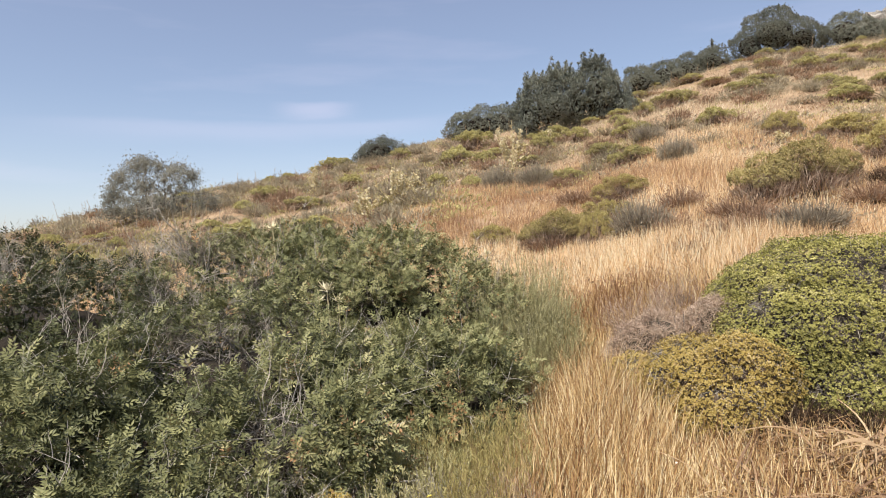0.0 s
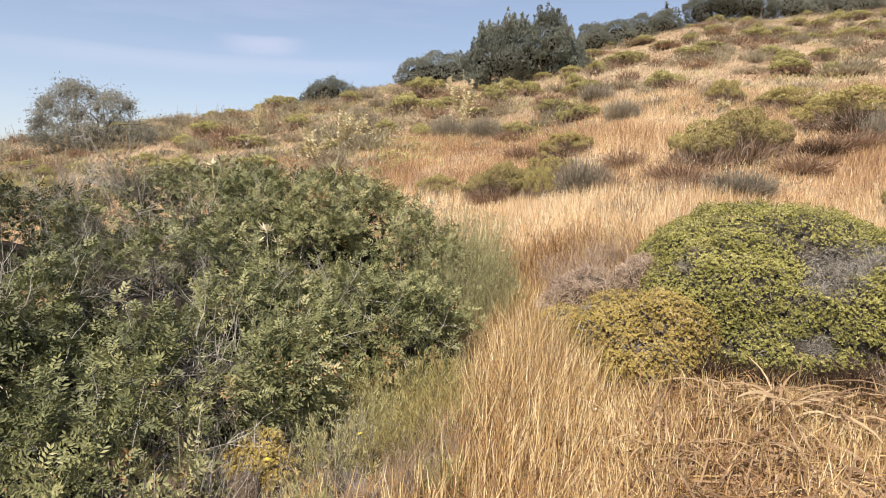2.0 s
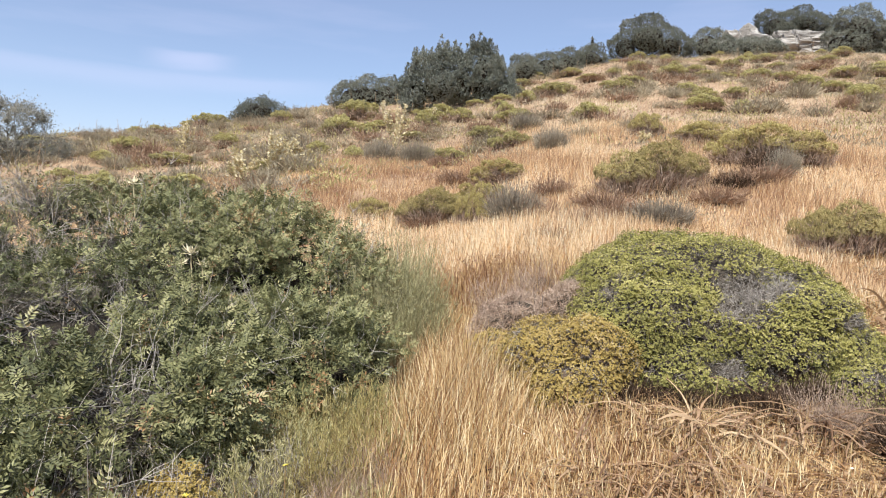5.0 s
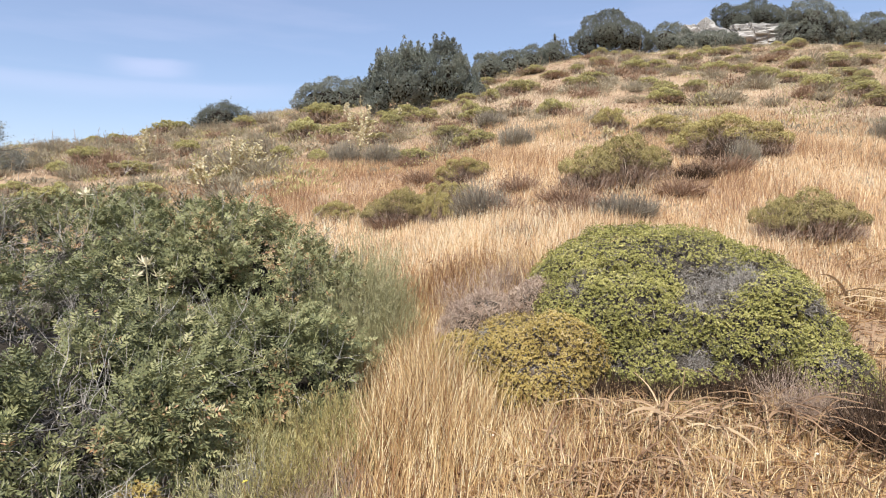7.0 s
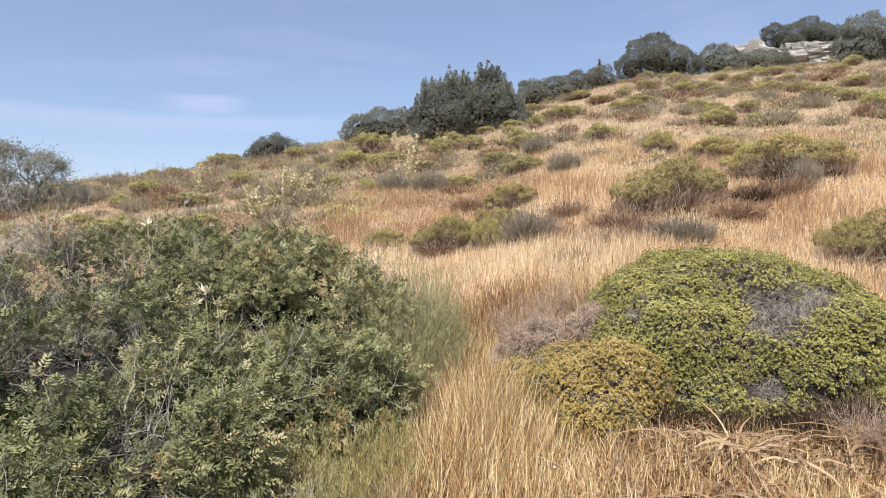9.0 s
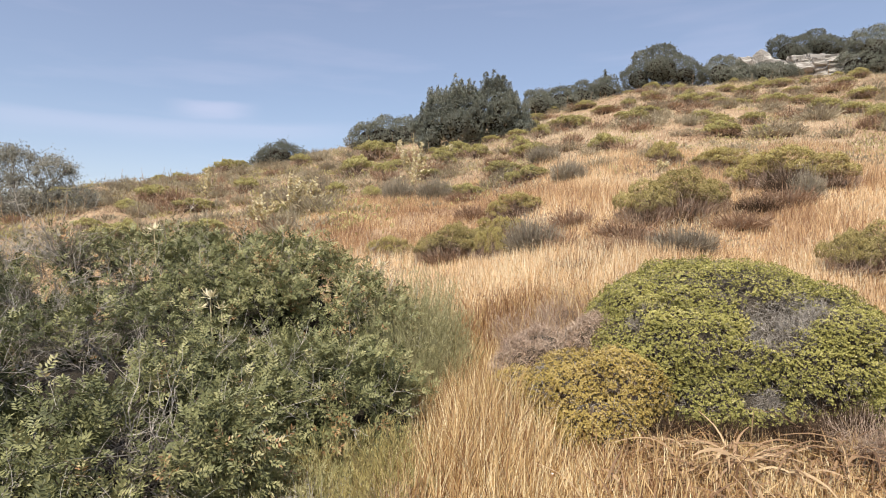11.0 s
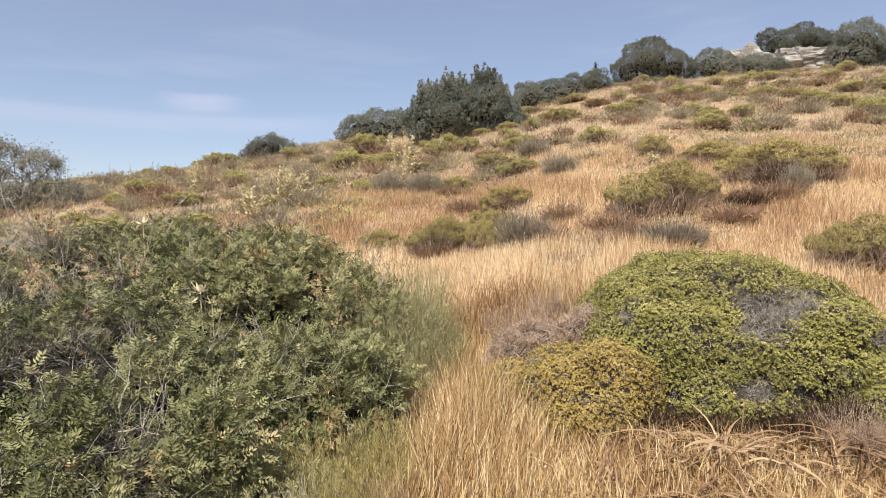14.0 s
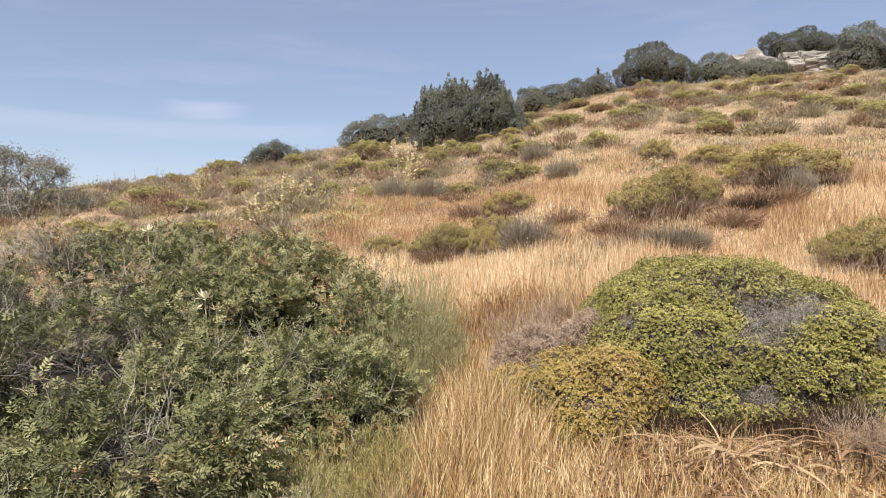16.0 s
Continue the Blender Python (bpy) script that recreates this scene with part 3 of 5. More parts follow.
def make_scrub():
    rng = np.random.default_rng(12)
    low_scrub("low_scrub", rng, 1400, 14, 46, SHRUB_G, "low grey-green scrub over the upper slope", 0.07)
    low_scrub("low_scrub", rng, 800, 14, 46, SHRUB_YF, "low yellow-green scrub over the upper slope", 0.05)
    low_scrub("low_scrub", rng, 800, 12, 46, SHRUB_B, "low dry brown scrub over the upper slope", 0.05)
    low_scrub("low_scrub", rng, 1700, 13, 40, SHRUB_G, "soft grey-green scrub on the shoulder of the hill", 0.08, -0.2)
    low_scrub("low_scrub", rng, 900, 13, 40, SHRUB_YF, "soft yellow-green scrub on the shoulder of the hill", 0.08, -0.2)
    low_scrub("low_scrub", rng, 190, 7.5, 16, SHRUB_G, "low grey-green growth in the grass", 0.035)
    low_scrub("low_scrub", rng, 200, 6.2, 16, SHRUB_B, "low dry brown growth in the grass", 0.035)


make_scrub()


def dry_stalks(rng, count):
    """Tall thin seed stalks standing over the grass of the upper slope."""
    p = grass_spots(rng, count, 12, 47, 1.2)
    n = len(p)
    g = Geo()
    d = unit(np.stack([rng.normal(0, 0.12, n), rng.normal(0, 0.12, n), np.ones(n)], 1))
    h = rng.uniform(0.45, 1.0, n)
    t = np.linspace(0, 1, 4)[None, :, None]
    line = p[:, None] + d[:, None] * h[:, None, None] * t + rng.normal(0, 0.02, (n, 4, 3)) * t
    tubes(g, line, 0.008 * (1 - 0.5 * t[..., 0]) * np.ones((n, 1)), 3, 0.6)
    k = 14
    f = rng.uniform(0.3, 1.0, (n, k, 1))
    q = (p[:, None] + d[:, None] * h[:, None, None] * f).reshape(-1, 3)
    dd = rand_dirs(rng, n * k, -0.1, 0.8)
    leaves(g, q, dd, unit(np.cross(dd, rng.normal(0, 1, dd.shape))), rng.uniform(0.025, 0.06, n * k), 0.018, np.clip(rng.normal(0.6, 0.25, n * k), 0, 1))
    tagged(part("dry_stalk_stand", g, STRAP, kind="stuff"), "scattered pale dry seed stalks over the slope", "stalks")


dry_stalks(np.random.default_rng(13), 260)
YELLOW_NEAR = [
    (-0.06, 9.55, 0.50, 0.58),
    (3.98, 15.19, 0.89, 0.61),
    (5.03, 14.17, 1.29, 0.53),
    (5.17, 11.52, 1.72, 0.81),
    (0.40, 11.9, 1.0, 0.50),
    (-1.77, 10.76, 0.75, 0.42),
    (0.02, 10.35, 0.9, 0.5),
]
OLIVE_NEAR = [(2.85, 10.3, 1.60, 0.86), (4.35, 7.5, 1.12, 0.64), (-0.69, 10.06, 1.15, 0.62)]
YELLOW_FAR = [
    (3.11, 17.82, 1.09, 0.53),
    (-4.95, 25.99, 1.85, 0.99),
    (-4.72, 21.46, 1.46, 0.88),
    (-3.50, 20.19, 0.83, 0.57),
    (2.85, 25.70, 1.50, 0.72),
    (5.06, 23.05, 1.25, 0.50),
    (8.52, 28.60, 1.50, 0.80),
    (6.08, 29.04, 0.77, 0.51),
    (13.12, 33.98, 1.31, 0.45),
    (7.15, 20.52, 1.02, 0.36),
    (8.35, 21.17, 0.87, 0.46),
    (11.81, 17.20, 0.98, 0.45),
    (0.97, 22.17, 0.68, 0.49),
    (-1.43, 24.50, 1.18, 0.62),
    (15.24, 34.87, 1.37, 0.55),
    (-6.86, 14.47, 1.20, 0.43),
    (0.51, 15.62, 0.55, 0.41),
]
GREY_NEAR = [
    (2.45, 8.56, 0.95, 0.55),
    (0.55, 9.35, 0.85, 0.80),
    (-2.44, 15.95, 0.85, 1.0),
    (-1.5, 15.75, 0.95, 0.9),
    (1.66, 14.38, 0.85, 0.75),
    (1.33, 17.30, 0.91, 0.71),
    (5.01, 10.59, 0.56, 0.70),
    (9.04, 12.94, 0.68, 0.68),
]
GREY_FAR = [
    (-6.75, 25.33, 0.82, 0.78),
    (7.69, 18.56, 1.32, 0.60),
    (10.76, 22.39, 1.02, 0.43),
    (15.54, 27.13, 1.47, 0.90),
    (13.58, 22.47, 1.02, 0.63),
    (10.55, 17.76, 0.73, 0.50),
    (-12.95, 24.32, 1.28, 0.36),
    (-12.58, 28.27, 0.87, 0.35),
    (-8.38, 25.76, 1.02, 0.34),
    (-8.37, 18.48, 0.81, 0.52),
    (-7.85, 19.11, 0.76, 0.50),
    (-7.38, 20.19, 0.97, 0.53),
    (-12.64, 20.47, 1.08, 0.45),
    (-11.14, 18.98, 0.84, 0.50),
    (-6.85, 23.66, 0.73, 0.52),
    (-2.04, 19.40, 0.85, 0.46),
    (6.39, 21.11, 0.56, 0.46),
    (8.52, 18.97, 0.67, 0.50),
    (-15.06, 22.91, 1.01, 0.40),
]
BROWN = [
    (4.22, 10.29, 0.87, 0.42),
    (0.57, 9.67, 0.95, 0.62),
    (1.25, 10.44, 0.8, 0.5),
    (1.63, 8.62, 0.84, 0.37),
    (2.05, 8.9, 0.9, 0.42),
    (1.85, 9.4, 1.0, 0.45),
    (4.6, 10.3, 0.9, 0.5),
    (-0.38, 12.5, 1.0, 0.42),
    (0.9, 9.2, 0.8, 0.4),
    (3.6, 9.6, 0.9, 0.42),
    (-0.79, 9.94, 0.78, 0.36),
    (-10.71, 20.66, 1.12, 1.03),
    (-0.77, 14.78, 0.90, 0.39),
    (10.14, 17.95, 0.66, 0.60),
    (5.01, 28.04, 1.22, 0.49),
    (7.96, 31.95, 1.39, 0.56),
    (0.19, 18.63, 1.14, 0.49),
    (15.16, 29.47, 1.79, 0.56),
    (1.13, 8.11, 0.84, 0.21),
    (-3.45, 24.51, 1.07, 0.64),
]
MULLEIN = [
    (-2.24, 17.3, 1.25, 1.75),
    (-1.64, 23.56, 0.63, 0.71),
    (-10.07, 21.57, 0.73, 1.25),
    (-5.05, 15.2, 1.35, 1.20),
    (-5.35, 14.2, 1.1, 0.95),
    (-4.5, 15.6, 0.9, 0.9),
    (3.68, 14.45, 0.39, 0.30),
    (13.49, 21.95, 0.49, 0.58),
]


# ---- mastic thicket ----
def mastic_spray(rng):
    """A leafy shoot with pinnate leaves, growing along z."""
    g = Geo()
    for k in range(5):
        a = k * 2.4 + rng.uniform(-0.3, 0.3)
        z0 = 0.02 + 0.13 * k / 4
        out = np.array([np.cos(a), np.sin(a), 0.55 + 0.12 * k])
        out /= np.linalg.norm(out)
        side = np.cross(out, [0, 0, 1.0])
        side /= np.linalg.norm(side)
        ln = rng.uniform(0.075, 0.10)
        for i in range(4):
            b = np.array([0, 0, z0]) + out * ln * (0.25 + 0.22 * i)
            for sg in (-1, 1):
                if i == 3 and sg == 1:
                    dd = out
                else:
                    dd = unit(out * 0.55 + side * sg + rng.normal(0, 0.12, 3))
                leaves(g, b[None], dd[None], unit(np.cross(dd, np.cross(out, side)))[None], rng.uniform(0.033, 0.045), 0.0145, rng.normal(0, 0.07), 0.15)
    return spray_of(g)


def plain_spray(rng):
    """A few leaves of a shaded shoot."""
    g = Geo()
    n = 9
    d = rand_dirs(rng, n, -0.2, 0.9)
    leaves(g, d * 0.03 + [0, 0, 0.04], d, unit(np.cross(d, rng.normal(0, 1, (n, 3)))), 0.07, 0.028, rng.normal(0, 0.05, n), 0.1)
    return spray_of(g)


def dead_branches(geo, rng, base, d, length, radius, tint):
    """Bare branches that fork twice into fine twigs."""
    n = len(base)
    t = np.linspace(0, 1, 7)[None, :, None]
    ln = length[:, None, None]
    line = base[:, None] + d[:, None] * ln * t + np.cumsum(rng.normal(0, 1, (n, 7, 3)), 1) * ln * 0.045 * (t > 0)
    tubes(geo, line, radius[:, None] * (1 - 0.7 * t[..., 0]), 4, tint)
    for _ in range(6):
        i = rng.integers(1, 6, n)
        d2 = unit(d + rng.normal(0, 0.55, (n, 3)) + [0, 0, 0.15])
        bare_twigs(geo, rng, line[np.arange(n), i], d2, length * rng.uniform(0.3, 0.6, n), radius * 0.6, tint, 3)


# a dark hollow under the overhanging boughs: x, y, z, reach along each axis
HOLLOW = [(-2.9, 4.05, 0.90, 0.50, 0.62, 0.17), (-4.35, 5.9, 1.24, 0.55, 0.65, 0.18), (-2.2, 3.3, 0.52, 0.35, 0.4, 0.12), (-2.75, 2.75, 0.42, 0.4, 0.4, 0.12), (-3.5, 3.0, 0.72, 0.45, 0.5, 0.14)]
# where the mastic has lost its leaves: x, y, z, reach
BARE = [(-4.3, 5.9, 1.55, 0.85), (-2.45, 4.3, 1.1, 0.3), (-1.9, 3.3, 0.55, 0.22), (-3.5, 5.0, 1.1, 0.75), (-2.6, 3.9, 0.85, 0.2), (-1.6, 2.9, 0.4, 0.25), (-5.6, 4.4, 1.3, 0.7)]


def mastic(x, y, blobs, label, seed, density=140, leaf_tone=0.42, branches=40):
    rng = np.random.default_rng(seed)
    z = float(ground_z(x, y))
    th = empty("mastic_shrub", x, y, z, label, "shrub", "mastic shrubs")
    blobs = [(bx - x, by - y, bz - z, rx, ry, rz) for bx, by, bz, rx, ry, rz in blobs]
    p, n = blob_points(rng, lobed(rng, blobs, 9, (0.2, 0.34)), density, -0.3, 0.09, 2.6)
    gap = 0.7 * lump(p, 3.4, 1.0 + seed) + 0.8 * lump(p, 9.0, 2.0 + seed)
    keep = gap + rng.normal(0, 0.2, len(p)) > -0.01
    keep &= p[:, 2] + z > ground_z(p[:, 0] + x, p[:, 1] + y) + 0.02
    keep &= seen_side(rng, n, 0.4)
    for hx, hy, hz, ax, ay, az in HOLLOW:
        keep &= (((p - [hx - x, hy - y, hz - z]) / [ax, ay, az]) ** 2).sum(1) + 0.3 * lump(p, 6.0, seed) > 1
    bare = np.zeros(len(p))
    for bx, by, bz, br in BARE:
        bare = np.maximum(bare, np.exp(-(((p - [bx - x, by - y, bz - z]) / br) ** 2).sum(1)))
    bare = np.clip(bare * 1.3 + 0.35 * lump(p, 2.8, seed + 4) - 0.1, 0, 0.85)
    bp, bn = p[keep & (bare > 0.35)], n[keep & (bare > 0.35)]
    keep &= rng.random(len(p)) > bare
    p, n, gap = p[keep], n[keep], gap[keep]
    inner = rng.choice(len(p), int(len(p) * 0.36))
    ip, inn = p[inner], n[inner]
    p = p - n * (0.24 * rng.random(len(p)) ** 1.5)[:, None]
    d = unit(n * 0.7 + [0, 0, 0.55] + rng.normal(0, 0.42, n.shape))
    g = Geo()
    # leaf_tone and the fall to the left paint the thicket's shadier side darker
    tone = leaf_tone + 0.14 * np.clip(p[:, 0] + x + 2.3, -1.3, 0.8) + 0.16 * lump(p, 1.4, seed) + 0.10 * lump(p, 6.0, seed + 3) + rng.normal(0, 0.18, len(p))
    tone = np.where(lump(p, 5.0, 9.0 + seed) + 0.4 * rng.normal(0, 1, len(p)) > 1.08 + 0.5 * (p[:, 1] + y < 3.1), rng.uniform(0.9, 1.0, len(p)), np.clip(tone, 0, 0.84))
    sprays = [mastic_spray(rng) for _ in range(4)]
    pick = rng.integers(0, 4, len(p))
    for k, (tv, tq, tt) in enumerate(sprays):
        w = pick == k
        scatter(g, tv, tq, tt, p[w], frames_from(d[w], rng), rng.uniform(0.7, 1.1, w.sum()), tone[w])
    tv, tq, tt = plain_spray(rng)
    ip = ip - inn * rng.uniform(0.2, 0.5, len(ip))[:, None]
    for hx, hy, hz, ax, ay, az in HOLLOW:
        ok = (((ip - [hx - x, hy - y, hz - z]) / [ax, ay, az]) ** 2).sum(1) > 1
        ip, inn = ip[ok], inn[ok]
    # low tint paints the bush's inner shade onto these deep leaves
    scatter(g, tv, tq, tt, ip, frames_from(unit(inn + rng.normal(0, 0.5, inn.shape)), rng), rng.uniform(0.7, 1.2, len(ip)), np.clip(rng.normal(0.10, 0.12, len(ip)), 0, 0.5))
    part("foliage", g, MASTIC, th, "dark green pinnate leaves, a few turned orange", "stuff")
    g = Geo()
    i = rng.choice(len(p), int(len(p) * 0.10), replace=False)
    bare_twigs(g, rng, p[i] - n[i] * 0.12, unit(n[i] + [0, 0, 0.3] + rng.normal(0, 0.55, (len(i), 3))), rng.uniform(0.2, 0.45, len(i)), rng.uniform(0.002, 0.0038, len(i)), 0.75, 3)
    if len(bp):
        dry = Geo()
        i = rng.choice(len(bp), min(len(bp), 280), replace=False)
        bare_twigs(dry, rng, bp[i] - bn[i] * 0.28, unit(bn[i] * 0.8 + [0, 0, 0.3] + rng.normal(0, 0.5, (len(i), 3))), rng.uniform(0.2, 0.42, len(i)), rng.uniform(0.002, 0.004, len(i)), 0.08, 4)
        i = rng.choice(len(bp), min(len(bp), branches), replace=False)
        dead_branches(dry, rng, bp[i] - bn[i] * 0.3, unit(bn[i] * 0.7 + [0, 0, 0.45] + rng.normal(0, 0.5, (len(i), 3))), rng.uniform(0.4, 0.85, len(i)), rng.uniform(0.004, 0.007, len(i)), 0.6)
        part("dry_twig_tangle", dry, TWIG, th, "leafless brown twigs where the shrub is bare", "stuff")
    m = 70
    for hx, hy, hz, ax, ay, az in HOLLOW:
        if min((((hx - bx - x) / rx) ** 2 + ((hy - by - y) / ry) ** 2) for bx, by, bz, rx, ry, rz in blobs) < 1.2:
            q = rng.uniform(-1, 1, (m, 3)) * [ax * 0.9, ay * 0.8, az * 0.6] + [hx - x, hy - y + 0.2, hz - z - az * 0.7]
            bare_twigs(g, rng, q, unit(rng.normal(0, 0.55, (m, 3)) + [0, -0.5, 0.35]), rng.uniform(0.15, 0.4, m), rng.uniform(0.0025, 0.005, m), 0.45, 4)
    up = np.where(n[:, 2] > -0.1)[0]
    i = rng.choice(up, 46, replace=False)
    bare_twigs(g, rng, p[i] - n[i] * 0.2, unit(n[i] * 0.6 + [0, 0, 0.6] + rng.normal(0, 0.6, (46, 3))), rng.uniform(0.4, 0.7, 46), rng.uniform(0.003, 0.005, 46), 0.68, 7)
    i = rng.choice(up, 34, replace=False)
    dead_branches(g, rng, p[i] - n[i] * 0.22, unit(n[i] * 0.7 + [0, 0, 0.4] + rng.normal(0, 0.55, (34, 3))), rng.uniform(0.28, 0.5, 34), rng.uniform(0.003, 0.005, 34), 0.5)
    part("twig_tangle", g, TWIG, th, "bare grey twigs poking through", "stuff")
    g = Geo()
    m = 26
    a = rng.uniform(0, 2 * np.pi, m)
    tip = p[rng.choice(len(p), m)] * 0.92
    t = np.linspace(0, 1, 7)[None, :, None]
    root = np.stack([0.2 * np.cos(a), 0.2 * np.sin(a), np.full(m, -0.05)], 1)
    line = root[:, None] * (1 - t) + tip[:, None] * t + rng.normal(0, 0.03, (m, 7, 3)) * (t > 0)
    tubes(g, line, 0.022 * (1 - 0.75 * t[..., 0]), 5)
    part("woody_base", g, BARK, th, kind="stuff")
    # near-black cores paint the shade seen through gaps between leaves
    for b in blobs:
        part("inner_core", core_of([b], 0.52, seed), SHADE_WOOD, th, smooth=True)
    return th


mastic(-3.7, 6.6, [(-3.9, 6.9, 0.8, 1.9, 1.4, 0.98), (-2.9, 6.5, 0.8, 1.2, 1.2, 0.92), (-2.15, 6.45, 0.8, 0.90, 1.0, 0.92), (-1.42, 6.1, 0.6, 0.68, 0.8, 0.72)],
       "large dense dark green mastic shrub on the slope", 21, 175, 0.60, 30)
mastic(-6.3, 5.4, [(-6.4, 5.8, 0.65, 1.9, 1.8, 0.92), (-5.2, 5.2, 0.65, 1.4, 1.5, 0.9), (-4.6, 3.6, 0.35, 1.4, 1.3, 0.8)],
       "sprawling mastic shrub with many grey twigs", 22, 100, 0.18, 46)
mastic(-2.4, 4.3, [(-2.9, 4.6, 0.45, 1.3, 1.3, 0.72), (-2.3, 3.65, 0.25, 0.95, 0.85, 0.52), (-1.36, 4.95, 0.36, 0.70, 0.8, 0.50), (-0.92, 4.75, 0.30, 0.42, 0.5, 0.36), (-2.5, 2.7, 0.1, 0.8, 0.6, 0.45), (-3.6, 3.0, 0.3, 1.0, 1.0, 0.65)],
       "low mastic shrub with orange leaf tips beside the path", 23, 235, 0.45, 10)


# ---- spurge cushion by the path ----
def rosette(rng, n=4, length=0.0135, width=0.0078, lift=0.9):
    g = Geo()
    a = np.arange(n) * 2.4
    el = rng.uniform(0.2, lift, n)
    d = unit(np.stack([np.cos(a), np.sin(a), el], 1))
    s = unit(np.cross(d, [0, 0, 1.0]))
    leaves(g, np.zeros((n, 3)) + [0, 0, -0.004], d, s, length, width, rng.normal(0, 0.06, n), 0.1)
    return spray_of(g)


def cushion(name, x, y, blobs, leaf, label, seed, density, bald=(), size=1.0, category="shrub", group=""):
    """A dense cushion of small leaf rosettes over a mesh of grey stems, with bald spots (x, y, z, radius)."""
    rng = np.random.default_rng(seed)
    z = float(ground_z(x, y))
    th = empty(name, x, y, z, label, category, group)
    blobs = [(bx - x, by - y, bz - z, rx, ry, rz) for bx, by, bz, rx, ry, rz in blobs]
    p, n = blob_points(rng, lobed(rng, blobs, 14, (0.10, 0.20), -0.3), density, -0.6, 0.045, 4.5)
    k = seen_side(rng, n, 0.35)
    p, n = p[k], n[k]
    p = p + n * (0.022 * lump(p, 26.0, seed) + 0.012 * lump(p, 48.0, seed))[:, None]
    keep = p[:, 2] + z > ground_z(p[:, 0] + x, p[:, 1] + y) + 0.07 + 0.08 * lump(p, 5.0)
    p, n = p[keep], n[keep]
    twp, twn = p.copy(), n.copy()
    thin = 0.8 * lump(p, 6.0, seed) + 0.5 * lump(p, 14.0, seed + 1) + 0.8 * lump(p, 30.0, seed + 2) + rng.normal(0, 0.25, len(p))
    keep = thin > -0.62
    for bx, by, bz, br in bald:
        q = (p - [bx - x, by - y, bz - z]) / [br * 1.25, br * 1.0, br * 0.6]
        keep &= np.linalg.norm(q, axis=1) + 0.55 * lump(p, 9.0, seed) + rng.normal(0, 0.22, len(p)) > 1
    p, n = p[keep], n[keep]
    d = unit(n + [0, 0, 0.35] + rng.normal(0, 0.25, n.shape))
    p = p + n * (rng.uniform(-0.05, 0.016, len(p)))[:, None]
    g = Geo()
    # an upward-facing leaf gets a lighter tint, painting in light from above
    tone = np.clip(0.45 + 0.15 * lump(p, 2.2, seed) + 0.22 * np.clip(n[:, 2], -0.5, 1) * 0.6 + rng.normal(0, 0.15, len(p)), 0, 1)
    tone = np.where(rng.random(len(p)) < 0.02, 1.0, tone)
    kinds = [rosette(rng, 3, 0.0125, 0.0088, 1.2) for _ in range(4)]
    pick = rng.integers(0, 4, len(p))
    for k, (tv, tq, tt) in enumerate(kinds):
        w = pick == k
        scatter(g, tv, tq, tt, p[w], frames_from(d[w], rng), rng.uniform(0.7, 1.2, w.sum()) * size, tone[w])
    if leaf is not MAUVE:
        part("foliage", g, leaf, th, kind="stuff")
    g = Geo()
    for bx, by, bz, br in bald:
        q = np.linalg.norm((twp - [bx - x, by - y, bz - z]) / [br * 1.3, br * 1.0, br * 0.65], axis=1)
        i = np.where(q < 1.1)[0]
        i = np.concatenate([i, i])
        dd = unit(twn[i] * 0.7 + rng.normal(0, 0.6, (len(i), 3)))
        blades(g, twp[i] - twn[i] * rng.uniform(0.02, 0.06, len(i))[:, None], dd, unit(np.cross(dd, rng.normal(0, 1, dd.shape))), rng.uniform(0.03, 0.07, len(i)), 0.003, rng.normal(0, 0.008, dd.shape), np.clip(rng.normal(0.5, 0.25, len(i)), 0, 1))
    i = rng.choice(len(twp), int(len(twp) * (2.2 if leaf is MAUVE else 0.42)))
    q = twp[i] - twn[i] * rng.uniform(0.015, 0.08, len(i))[:, None]
    dd = unit(twn[i] * 0.5 + rng.normal(0, 0.7, (len(i), 3)))
    ss = unit(np.cross(dd, rng.normal(0, 1, (len(i), 3))))
    # twigs under green leaves are tinted dark to paint shade in the gaps
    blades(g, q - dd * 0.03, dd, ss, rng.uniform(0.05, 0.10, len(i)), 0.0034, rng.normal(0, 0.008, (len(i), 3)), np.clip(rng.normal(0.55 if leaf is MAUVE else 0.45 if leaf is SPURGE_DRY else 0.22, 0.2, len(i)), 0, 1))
    part("twig_tangle", g, MAUVE if leaf is MAUVE else TWIG, th, "tangle of fine dead twigs", "stuff")
    g = Geo()
    m = 40
    a = rng.uniform(0, 2 * np.pi, m)
    tip = p[rng.choice(len(p), m)] * 0.93
    t = np.linspace(0, 1, 6)[None, :, None]
    root = np.stack([0.12 * np.cos(a), 0.12 * np.sin(a), np.full(m, -0.05)], 1)
    line = root[:, None] * (1 - t) + tip[:, None] * t + rng.normal(0, 0.02, (m, 6, 3)) * (t > 0)
    tubes(g, line, 0.012 * (1 - 0.7 * t[..., 0]), 4)
    part("woody_base", g, BARK, th, kind="stuff")
    # the darker cores colour in shade between rosettes and twigs
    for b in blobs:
        part("inner_core", core_of([b], 0.70 if leaf is not SPURGE else 0.84, seed), BROWNWOOD if leaf is SPURGE_DRY else DEADWOOD, th, smooth=True)
    return th


